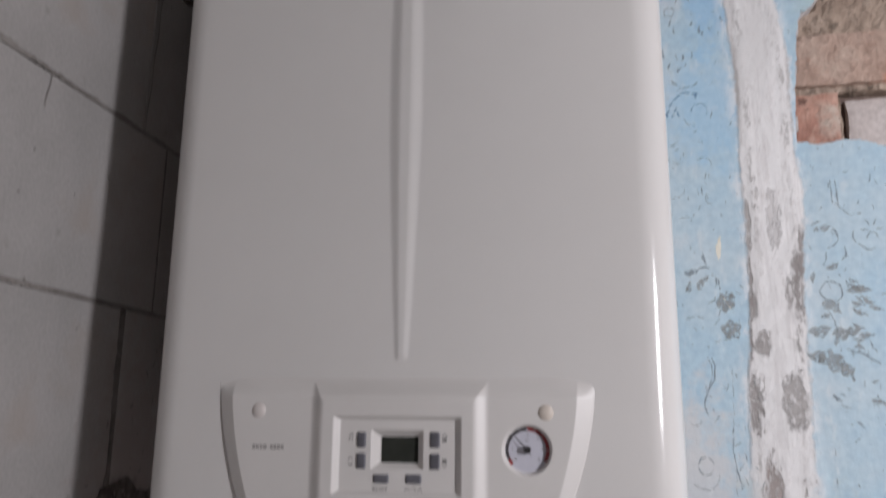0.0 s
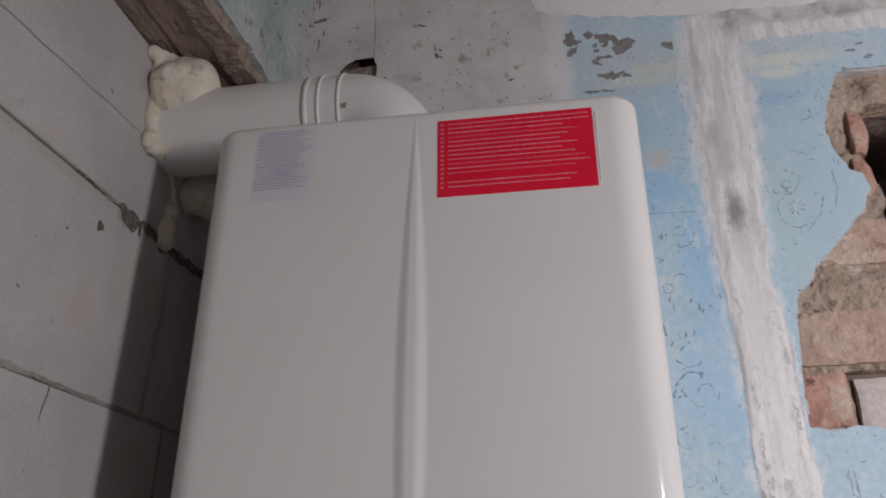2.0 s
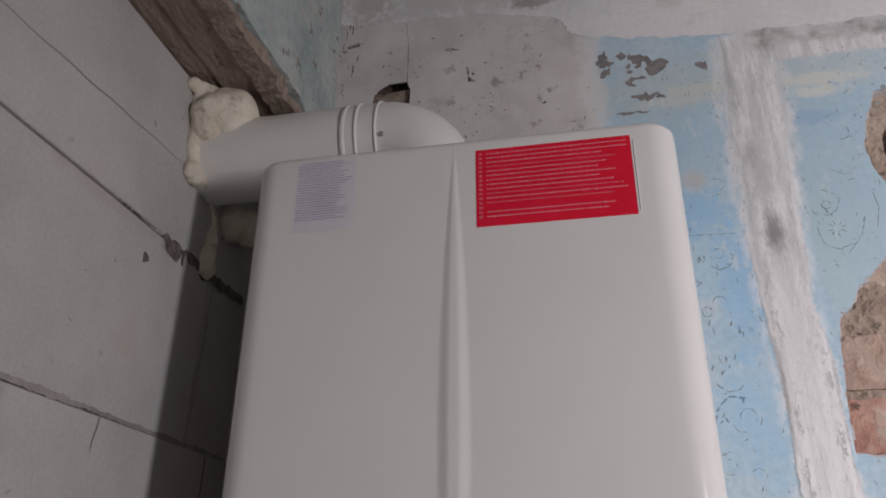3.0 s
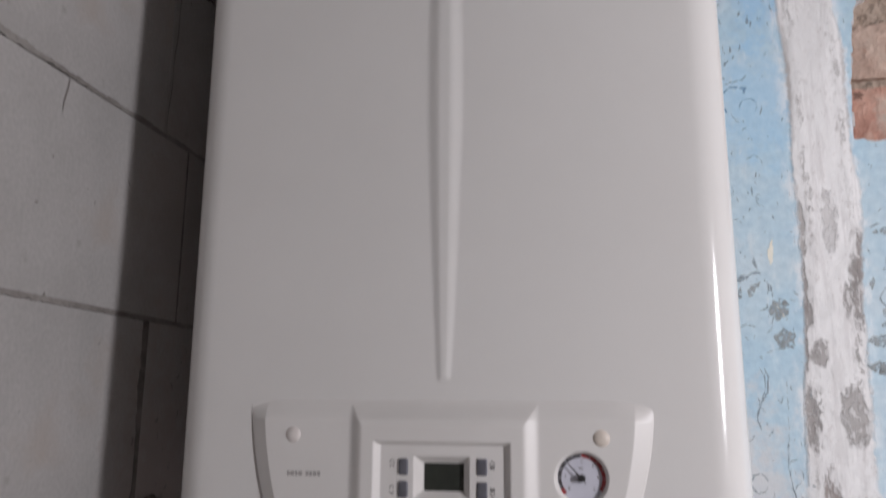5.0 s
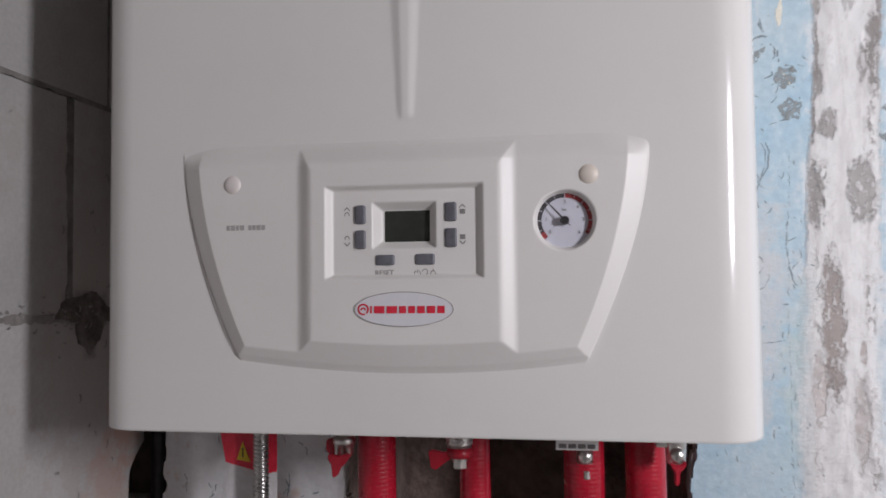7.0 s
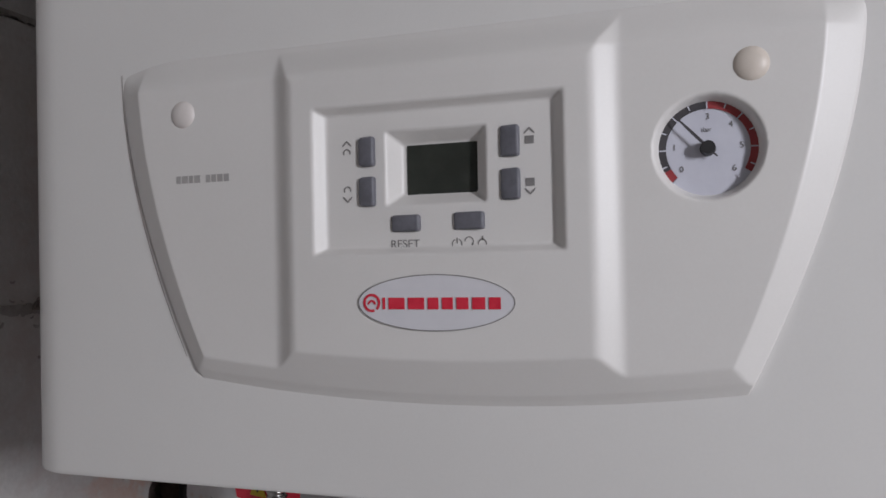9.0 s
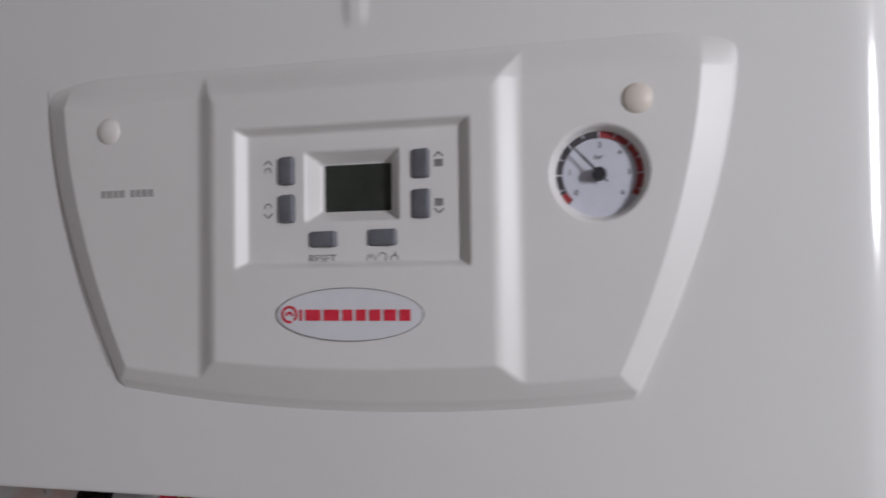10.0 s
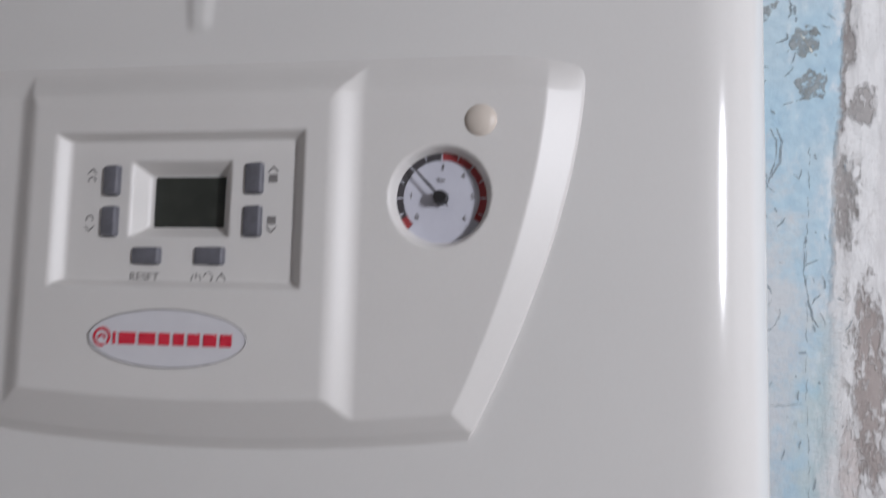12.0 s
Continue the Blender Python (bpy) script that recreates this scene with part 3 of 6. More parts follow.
def tube(bm, path, radius, seg=24, cap=True):
    """A tube along a list of points; radius is a number or one per point."""
    rings, up = [], Vector((0.0, 0.0, 1.0))
    pts = [Vector(p) for p in path]
    last = None
    for i, p in enumerate(pts):
        d = (pts[min(i + 1, len(pts) - 1)] - pts[max(i - 1, 0)]).normalized()
        if last is None:
            a = d.orthogonal().normalized()
        else:
            a = (last - d * last.dot(d)).normalized()
        last = a
        b = d.cross(a)
        r = radius[i] if isinstance(radius, (list, tuple)) else radius
        rings.append([bm.verts.new(p + (a * math.cos(k * math.tau / seg) + b * math.sin(k * math.tau / seg)) * r) for k in range(seg)])
    for r0, r1 in zip(rings, rings[1:]):
        for k in range(seg):
            bm.faces.new((r0[k], r0[(k + 1) % seg], r1[(k + 1) % seg], r1[k]))
    if cap:
        for f in (bm.faces.new(rings[0][::-1]), bm.faces.new(rings[-1])):
            for e in f.edges:
                e.smooth = False
    return bm


def slab(bm, pts, y0, y1):
    """A flat shape in the x-z plane, from a list of (x, z), with its face at y0 and its back at y1."""
    f = [bm.verts.new((x, y0, z)) for x, z in pts]
    b = [bm.verts.new((x, y1, z)) for x, z in pts]
    n = len(pts)
    bm.faces.new(f)
    bm.faces.new(b[::-1])
    for i in range(n):
        bm.faces.new((f[i], b[i], b[(i + 1) % n], f[(i + 1) % n]))
    bmesh.ops.recalc_face_normals(bm, faces=bm.faces)
    return bm


def disc_pts(cx, cz, rx, rz=None, n=40, a0=0.0, a1=math.tau):
    rz = rz or rx
    return [(cx + rx * math.cos(a0 + (a1 - a0) * i / n), cz + rz * math.sin(a0 + (a1 - a0) * i / n)) for i in range(n)]


def ring_band(bm, cx, cz, r0, r1, a0, a1, y0, n=40, squash=1.0):
    """A flat band between two radii, angles clockwise from the top in degrees."""
    vs = []
    for i in range(n + 1):
        a = radians(a0 + (a1 - a0) * i / n)
        vs.append([bm.verts.new((cx + r * math.sin(a), y0, cz + squash * r * math.cos(a))) for r in (r0, r1)])
    for p, q in zip(vs, vs[1:]):
        bm.faces.new((p[0], q[0], q[1], p[1]))
    bmesh.ops.recalc_face_normals(bm, faces=bm.faces)
    return bm


def stroke(bm, pts, width, y):
    """A ribbon along (x, z) points, thinning to its ends."""
    n, prev = len(pts), None
    for i, (x, z) in enumerate(pts):
        ax, az = pts[max(i - 1, 0)]
        bx, bz = pts[min(i + 1, n - 1)]
        d = math.hypot(bx - ax, bz - az) or 1.0
        w = width * 0.5 * (0.35 + 0.65 * math.sin(math.pi * (i + 0.5) / n))
        nx, nz = -(bz - az) / d * w, (bx - ax) / d * w
        cur = (bm.verts.new((x + nx, y, z + nz)), bm.verts.new((x - nx, y, z - nz)))
        if prev:
            bm.faces.new((prev[0], prev[1], cur[1], cur[0]))
        prev = cur
    return bm


def text_mesh(words, size, x, z, y, mat, parent, name="lettering"):
    cu = bpy.data.curves.new(name, "FONT")
    cu.body, cu.size, cu.align_x, cu.align_y, cu.extrude = words, size, "CENTER", "CENTER", 0.00005
    tmp = bpy.data.objects.new("tmp", cu)
    scene.collection.objects.link(tmp)
    me = bpy.data.meshes.new_from_object(tmp.evaluated_get(bpy.context.evaluated_depsgraph_get()))
    bpy.data.objects.remove(tmp)
    me.transform(Matrix.Translation((x, y, z)) @ Matrix.Rotation(radians(90), 4, "X"))
    me.materials.clear()
    me.materials.append(mat)
    return under(new(name, me), parent)


def smooth01(v):
    v = np.clip(v, 0, 1)
    return v * v * (3 - 2 * v)


def lattice(ix, iz, seed):
    h = (ix.astype(np.int64) * 374761393 + iz.astype(np.int64) * 668265263 + seed * 974711) & 0x7FFFFFFF
    h = ((h ^ (h >> 13)) * 1274126177) & 0x7FFFFFFF
    return ((h ^ (h >> 16)) & 0xFFFF) / 65535.0


def vnoise(x, z, seed=0):
    ix, iz = np.floor(x), np.floor(z)
    fx, fz = x - ix, z - iz
    fx, fz = fx * fx * (3 - 2 * fx), fz * fz * (3 - 2 * fz)
    a, b = lattice(ix, iz, seed), lattice(ix + 1, iz, seed)
    c, d = lattice(ix, iz + 1, seed), lattice(ix + 1, iz + 1, seed)
    return (a * (1 - fx) + b * fx) * (1 - fz) + (c * (1 - fx) + d * fx) * fz


def fbm(x, z, scale, seed=0, octaves=4):
    """Noise between about -1 and 1."""
    v, amp, tot = 0.0, 1.0, 0.0
    for o in range(octaves):
        v = v + amp * (vnoise(x * scale, z * scale, seed + 17 * o) * 2 - 1)
        tot, amp, scale = tot + amp, amp * 0.5, scale * 2.03
    return v / tot


def poly_inside(X, Z, pts):
    """Signed distance to a polygon, positive inside."""
    d = np.full(X.shape, 1e9)
    inside = np.zeros(X.shape, bool)
    for (ax, az), (bx, bz) in zip(pts, pts[1:] + pts[:1]):
        ex, ez = bx - ax, bz - az
        k = np.clip(((X - ax) * ex + (Z - az) * ez) / (ex * ex + ez * ez), 0, 1)
        d = np.minimum(d, np.hypot(X - ax - k * ex, Z - az - k * ez))
        if az != bz:
            inside ^= ((az > Z) != (bz > Z)) & (X < ex * (Z - az) / ez + ax)
    return np.where(inside, d, -d)


def sheet(name, field, x0, x1, z0, z1, cell, y, depth, mat, parent, relief=None, label="", flip=None):
    """A coat on a wall: kept where field(X, Z) > 0, with a ragged rim of the given depth. flip lays it on the x = flip wall, with X along y."""
    nx, nz = max(2, int((x1 - x0) / cell) + 1), max(2, int((z1 - z0) / cell) + 1)
    X, Z = np.meshgrid(np.linspace(x0, x1, nx), np.linspace(z0, z1, nz))
    D = field(X, Z)
    gz, gx = np.gradient(D, (z1 - z0) / (nz - 1), (x1 - x0) / (nx - 1))
    g = np.maximum(gx * gx + gz * gz, 0.04)
    near = np.abs(D) < 0.8 * cell
    near[0, :] = near[-1, :] = near[:, 0] = near[:, -1] = False
    step = np.where(near, np.clip(D / g, -cell, cell), 0)
    X, Z, D = X - step * gx * 0.7, Z - step * gz * 0.7, np.where(near, 0, D)
    Y = np.full(X.shape, float(y))
    if relief is not None:
        Y = Y - relief(X, Z)
    idx = np.arange(nx * nz).reshape(nz, nx)
    quads = np.stack([idx[:-1, :-1], idx[:-1, 1:], idx[1:, 1:], idx[1:, :-1]], -1).reshape(-1, 4)
    dq = D.reshape(-1)[quads]
    quads = quads[(dq >= 0).all(1) & (dq.sum(1) > 0)]
    edges = np.concatenate([quads[:, [i, (i + 1) % 4]] for i in range(4)])
    key = np.sort(edges, 1)
    _, inv, cnt = np.unique(key[:, 0] * (nx * nz) + key[:, 1], return_inverse=True, return_counts=True)
    rim = edges[cnt[inv] == 1]
    P = np.stack([X.reshape(-1), Y.reshape(-1), Z.reshape(-1)], -1)
    back = P.copy()
    back[:, 1] = y + depth
    n = nx * nz
    rimq = np.stack([rim[:, 1] + 2 * n, rim[:, 0] + 2 * n, rim[:, 0] + n, rim[:, 1] + n], -1)
    allq = np.concatenate([quads, rimq])
    used, remap = np.unique(allq, return_inverse=True)
    V = np.concatenate([P, back, P])[used]
    if flip is not None:
        V = np.stack([flip + (V[:, 1]) * -1.0, V[:, 0], V[:, 2]], -1)
    me = bpy.data.meshes.new(name)
    me.from_pydata(V.tolist(), [], remap.reshape(-1, 4).tolist())
    me.materials.append(mat)
    sm = np.zeros(len(me.polygons), bool)
    sm[:len(quads)] = True
    me.polygons.foreach_set("use_smooth", sm)
    me.update()
    return under(new(name, me), parent, label)

# ---- the room ----
LEFT, CORNER, SOFFIT_Z, CEIL = -0.342, -0.231, 2.2045, 2.8
floor = tagged(finish("floor", box(bmesh.new(), LEFT - 0.3, EAST_X + 0.2, SOUTH_Y - 0.2, 0.3, -0.15, 0.0), FLOOR), "bare grey concrete floor of the room", "floor", kind="structure")
ceiling = tagged(finish("ceiling", box(bmesh.new(), LEFT - 0.3, EAST_X + 0.2, SOUTH_Y - 0.2, 0.3, CEIL, CEIL + 0.15), ROOM), "plain grey plaster ceiling", "ceiling", kind="structure")
wall_east = tagged(finish("wall_east", box(bmesh.new(), EAST_X, EAST_X + 0.2, SOUTH_Y - 0.2, 0.3, 0.0, CEIL), ROOM), "plain grey rendered wall", "wall", kind="structure")
bm = bmesh.new()
box(bm, LEFT - 0.3, WIN_X0, SOUTH_Y - 0.2, SOUTH_Y, 0.0, CEIL)
box(bm, WIN_X1, EAST_X, SOUTH_Y - 0.2, SOUTH_Y, 0.0, CEIL)
box(bm, WIN_X0, WIN_X1, SOUTH_Y - 0.2, SOUTH_Y, 0.0, WIN_Z0)
box(bm, WIN_X0, WIN_X1, SOUTH_Y - 0.2, SOUTH_Y, WIN_Z1, CEIL)
wall_south = tagged(finish("wall_south", bm, ROOM), "plain grey rendered wall with a small window", "wall", kind="structure")
window = thing("window_1", ((WIN_X0 + WIN_X1) / 2, SOUTH_Y - 0.1, WIN_Z0), "small white-framed window letting in daylight", "window", kind="structure")
bm = bmesh.new()
for x0, x1, z0, z1 in ((WIN_X0, WIN_X0 + 0.05, WIN_Z0, WIN_Z1), (WIN_X1 - 0.05, WIN_X1, WIN_Z0, WIN_Z1), (WIN_X0 + 0.05, WIN_X1 - 0.05, WIN_Z0, WIN_Z0 + 0.05), (WIN_X0 + 0.05, WIN_X1 - 0.05, WIN_Z1 - 0.05, WIN_Z1)):
    box(bm, x0, x1, SOUTH_Y - 0.1, SOUTH_Y - 0.03, z0, z1, 0.004)
part("window_frame", bm, PVC, window)
pane = part("pane", box(bmesh.new(), WIN_X0 + 0.05, WIN_X1 - 0.05, SOUTH_Y - 0.075, SOUTH_Y - 0.068, WIN_Z0 + 0.05, WIN_Z1 - 0.05), GLASS, window)
pane.visible_shadow = False

# ---- left wall: block infill under an old lintel ----
wall_left = thing("wall_west", (LEFT - 0.1, -0.6, 0.0), "infill wall of pale aerated concrete blocks", "wall", kind="structure")
part("mortar", box(bmesh.new(), LEFT - 0.2, LEFT - 0.004, SOUTH_Y, -0.012, 0.0, SOFFIT_Z), JOINT, wall_left, "dark grey mortar joints")
part("rubble", box(bmesh.new(), LEFT - 0.2, LEFT - 0.034, -0.012, 0.4, 0.0, SOFFIT_Z), RUBBLE, wall_left, "dark brown rubble behind the blocks")
lintel = thing("lintel", (CORNER - 0.1, -0.6, SOFFIT_Z), "old brown lintel over the block infill, rough underside", "lintel", kind="structure")
bm = bmesh.new()
for i in range(3):
    x0 = LEFT - 0.15 + i * 0.09
    box(bm, x0, min(x0 + 0.088, CORNER - 0.02), SOUTH_Y, 0.3, SOFFIT_Z + 0.003 * (i % 2), SOFFIT_Z + 0.12)
part("timber", bm, SOFFIT, lintel)
bm = bmesh.new()
box(bm, LEFT - 0.3, CORNER - 0.018, SOUTH_Y, 0.3, SOFFIT_Z + 0.121, CEIL)
part("masonry", bm, MORTAR, lintel)


def soffit_edge(Y, Z):
    return Z - SOFFIT_Z - 0.004 - 0.012 * fbm(Y, Y * 0 + 3.0, 14, 5)


sheet("old_plaster", lambda Y, Z: soffit_edge(Y, Z), -0.9, 0.02, SOFFIT_Z - 0.03, CEIL, 0.008, 0.0, 0.02, TEAL, lintel,
      relief=lambda Y, Z: 0.004 * fbm(Y, Z, 18, 8), label="flaking green-blue lime plaster", flip=CORNER)
sheet("broken_plaster_edge", lambda Y, Z: np.minimum(Z - SOFFIT_Z + 0.006 + 0.006 * fbm(Y, Y * 0, 25, 6), SOFFIT_Z + 0.026 + 0.016 * fbm(Y, Y * 0 + 9, 30, 7) - Z), -0.9, 0.02, SOFFIT_Z - 0.03, SOFFIT_Z + 0.06, 0.005, 0.006, 0.03, CRUMB, lintel,
      relief=lambda Y, Z: 0.008 * fbm(Y, Z, 45, 12), label="crumbling brown plaster edge", flip=CORNER)

# ---- back wall ----
wall_back = thing("wall_north", (0.5, 0.2, 0.0), "old brick wall with worn blue limewash and patched plaster", "wall", kind="structure")
BRICK_HOLE = [(0.49, 2.196), (0.482, 2.182), (0.47, 2.15), (0.463, 2.12), (0.464, 2.0875), (0.477, 2.054), (0.4906, 2.049), (0.4955, 2.028), (0.486, 2.0075), (0.459, 1.974), (0.42, 1.935), (0.404, 1.911), (0.387, 1.894), (0.379, 1.811), (0.376, 1.752), (0.392, 1.747), (0.403, 1.749),
              (0.428, 1.753), (0.45, 1.749), (0.475, 1.732), (0.503, 1.714), (0.56, 1.70), (0.9, 1.69), (0.9, 2.24), (0.6, 2.2)]
CAVITY = [(-0.112, 1.262), (0.204, 1.262), (0.206, 1.25), (0.2, 1.21), (0.206, 1.15), (0.201, 0.9), (0.196, 0.04), (-0.108, 0.04), (-0.11, 0.9), (-0.112, 1.19)]
CORNER_HOLE = [(-0.36, 1.33), (-0.302, 1.33), (-0.299, 1.2), (-0.305, 1.1), (-0.3, 0.9), (-0.36, 0.9)]
PUTLOG = [(-0.17, 2.288), (-0.16, 2.297), (-0.146, 2.303), (-0.122, 2.301), (-0.117, 2.29), (-0.12, 2.262), (-0.168, 2.262)]


def holes(X, Z, wider=0.0):
    """Distance from the places where the plaster is gone, positive on the sound wall."""
    j = 0.0035 * fbm(X, Z, 55, 3) + 0.0022 * fbm(X, Z, 170, 4)
    d = -poly_inside(X, Z, BRICK_HOLE)
    for p in (CAVITY, CORNER_HOLE):
        d = np.minimum(d, -poly_inside(X, Z, p))
    d = np.minimum(d, -poly_inside(X, Z, PUTLOG) - wider)
    return d + j


NICHE = (0.512, 1.818, 2.15)
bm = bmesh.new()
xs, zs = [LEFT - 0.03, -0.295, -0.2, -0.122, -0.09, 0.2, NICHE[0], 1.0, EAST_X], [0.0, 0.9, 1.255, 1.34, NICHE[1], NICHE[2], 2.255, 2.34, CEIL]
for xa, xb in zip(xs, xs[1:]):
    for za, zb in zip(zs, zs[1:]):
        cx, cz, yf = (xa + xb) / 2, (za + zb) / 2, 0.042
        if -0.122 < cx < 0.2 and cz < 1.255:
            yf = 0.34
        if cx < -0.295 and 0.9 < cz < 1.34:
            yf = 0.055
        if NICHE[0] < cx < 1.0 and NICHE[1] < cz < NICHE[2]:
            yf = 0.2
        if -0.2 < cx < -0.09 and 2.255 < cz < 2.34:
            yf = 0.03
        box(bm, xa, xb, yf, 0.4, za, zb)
part("masonry", bm, DARK_HOLE, wall_back, "old masonry inside the chases, coloured dark for their shade")


def skim_edge(X, Z):
    low = np.interp(X, [-0.3, -0.02, 0.05, 0.1, 0.118, 0.15, 0.33, 0.53, 0.9], [2.43, 2.415, 2.405, 2.385, 2.35, 2.335, 2.318, 2.312, 2.3])
    return Z - low - 0.012 * fbm(X, Z, 20, 31) - 0.003 * fbm(X, Z, 90, 32)


sheet("render_coat", lambda X, Z: holes(X, Z, 0.02), CORNER, 0.95, 0.6, CEIL, 0.008, 0.0042, 0.014, RENDER_GREY, wall_back, relief=lambda X, Z: 0.0012 * fbm(X, Z, 14, 41), label="rough grey cement render")
sheet("render_coat", lambda X, Z: holes(X, Z, 0.02), LEFT, CORNER, 0.6, SOFFIT_Z, 0.008, 0.006, 0.014, RENDER_GREY, wall_back, relief=lambda X, Z: 0.0012 * fbm(X, Z, 14, 41))
part("render_coat", box(box(bmesh.new(), 0.95, EAST_X, 0.004, 0.042, 0.0, CEIL), LEFT, -0.11, 0.006, 0.042, 0.0, 0.6), RENDER_GREY, wall_back)


def blue_field(X, Z):
    return np.minimum(np.minimum(holes(X, Z) - 0.002, 0.02 - skim_edge(X, Z)), np.maximum(X - 0.19, Z - 1.6))


def strip_bump(X, Z):
    edge = np.clip((0.03 - np.abs(X - 0.3455 + 0.004 * fbm(X, Z, 40, 81))) / 0.01, 0, 1)
    return edge * np.clip((2.3 - Z) / 0.02, 0, 1) * (0.0016 + 0.0014 * fbm(X * 2.0, Z, 30, 83) + (0.0006 + 0.0016 * smooth01((1.72 - Z) / 0.1)) * fbm(X, Z, 120, 85))


def finish_relief(X, Z):
    return 0.0006 * fbm(X, Z, 22, 61) + strip_bump(X, Z)


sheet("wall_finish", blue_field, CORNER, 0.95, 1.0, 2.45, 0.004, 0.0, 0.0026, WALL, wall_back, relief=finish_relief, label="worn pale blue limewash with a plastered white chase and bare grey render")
sheet("limewash", lambda X, Z: np.minimum(holes(X, Z) - 0.002, 0.02 * (1.2 - fbm(X, Z, 24, 53))), LEFT, -0.05, 1.0, 1.45, 0.006, 0.0, 0.008,
      surface("grey_limewash", [(0.3, (0.54, 0.54, 0.55)), (0.6, (0.68, 0.675, 0.68))], 9, 0.93, 0.5, 130, spots=[((0.5, 0.33, 0.25), 12, 0.62, 0.7)]), wall_back, label="stained grey-white limewash")
sheet("skim_coat", skim_edge, CORNER, 0.95, 2.28, CEIL, 0.004, -0.0009, 0.01, SKIM, wall_back, relief=lambda X, Z: 0.001 * fbm(X, Z, 12, 71), label="thick smooth white skim plaster")

# ---- bare brick patch ----


def mortar_field(X, Z):
    d = poly_inside(X, Z, BRICK_HOLE) + 0.012
    d = np.minimum(d, -np.minimum(np.minimum(X - 0.427, Z - 1.748), 1.813 - Z))
    return np.minimum(d, -np.minimum(np.minimum(X - np.interp(Z, [1.82, 1.9, 1.95, 2.0, 2.025, 2.09, 2.15], [0.53, 0.527, 0.517, 0.511, 0.514, 0.503, 0.515]) - 0.004 * fbm(Z, Z * 0, 40, 121), Z - NICHE[1]), NICHE[2] - Z))


sheet("mortar", mortar_field, 0.36, 0.95, 1.67, 2.26, 0.0045, 0.026, 0.03, MORTAR, wall_back, relief=lambda X, Z: 0.005 + 0.011 * fbm(X, Z, 30, 122) + 0.004 * fbm(X, Z, 120, 123) + 0.006 * np.exp(-((Z - 1.909) / 0.02) ** 2) + 0.008 * np.clip((Z - 2.14) / 0.02, 0, 1), label="rough tan lime mortar")


def brick(x0, x1, z0, z1, y0, mat, seed, rounded=0.0):
    """A worn brick: a closed box cut into small squares, its corners rubbed off and its faces pitted."""
    bm = box(bmesh.new(), x0, x1, y0, y0 + 0.1, z0, z1)
    bmesh.ops.subdivide_edges(bm, edges=list(bm.edges), cuts=7, use_grid_fill=True)
    for e in bm.edges:
        if e.calc_face_angle(0.0) > 1.0:
            e.smooth = False
    for v in bm.verts:
        ex = min(v.co.x - x0, x1 - v.co.x) / 0.006
        ez = min(v.co.z - z0, z1 - v.co.z) / 0.006
        rub = (max(0, 1 - ex) ** 2 + max(0, 1 - ez) ** 2) * 0.0016
        p = v.co * 38 + Vector((seed, 0, 0))
        if v.co.y < y0 + 0.03:
            v.co.y += rub + 0.003 * noise.noise(p) + 0.0022 * noise.noise(p * 3.1)
        across = (v.co.x - x0) / (x1 - x0)
        v.co.x -= rounded * across * ((v.co.z - (z0 + z1) / 2) / (z1 - z0) * 2) ** 2
        v.co.y += rounded * across * across
        v.co.x += 0.0022 * noise.noise(p * 1.3 + Vector((9, 0, 0)))
        v.co.z += 0.0022 * noise.noise(p * 1.3 + Vector((0, 9, 0)))
    return part("brick", bm, mat, wall_back, smooth=True)


for i, (x0, x1, z0, z1, y0, mt) in enumerate(((0.374, 0.4245, 1.751, 1.809, 0.013, BRICK_RED), (0.439, 0.497, 1.745, 1.807, 0.031, BRICK_WHITE), (0.5015, 0.62, 1.745, 1.807, 0.033, BRICK_WHITE), (0.372, 0.517, 1.82, 1.881, 0.012, BRICK_PINK),
                                               (0.497, 0.52, 1.824, 1.876, 0.009, BRICK_RED), (0.425, 0.507, 1.938, 1.994, 0.014, BRICK_PINK), (0.488, 0.512, 2.026, 2.078, 0.016, BRICK_RED), (0.494, 0.5165, 2.086, 2.148, 0.014, BRICK_RED),
                                               (0.46, 0.7, 1.69, 1.742, 0.02, BRICK_PINK))):
    brick(x0, x1, z0, z1, y0, mt, i * 3.7, 0.008 if i in (6, 7) else 0.0)


# brown plug added in the putlog hole so its shade isn't black
brick(-0.172, -0.116, 2.252, 2.2965, 0.009, CRUMB, 61.0)


def bmesh_lie(bm):
    bmesh.ops.transform(bm, matrix=WALL_LIE, verts=bm.verts)
    return bm


board = bmesh.new()
front = [board.verts.new((x, 0.03, z)) for x, z in ((0.762, 1.826), (0.762, 2.128), (0.5515, 2.12), (0.555, 2.092), (0.5625, 2.055), (0.5635, 2.005), (0.556, 1.95), (0.558, 1.826))]
back = [board.verts.new((x, 0.07, z)) for x, z in ((0.762, 1.826), (0.762, 2.128), (0.5625, 2.122), (0.5615, 2.092), (0.5595, 2.055), (0.5605, 2.005), (0.565, 1.95), (0.568, 1.826))]
board.faces.new(front)
board.faces.new(back[::-1])
for i in range(8):
    board.faces.new((front[i], back[i], back[(i + 1) % 8], front[(i + 1) % 8]))
bmesh.ops.recalc_face_normals(board, faces=board.faces)
bmesh.ops.triangulate(board, faces=[f for f in board.faces if len(f.verts) > 4])
bmesh.ops.subdivide_edges(board, edges=list(board.edges), cuts=5, use_grid_fill=True)
for v in board.verts:
    if v.co.x < 0.64 and v.co.y > 0.033:
        v.co += noise.noise_vector(v.co * 90) * 0.0012 + noise.noise_vector(v.co * 33) * 0.002
tagged(finish("board", bmesh_lie(board), BOARD), "pale chipped block offcut set into the wall niche", "block")

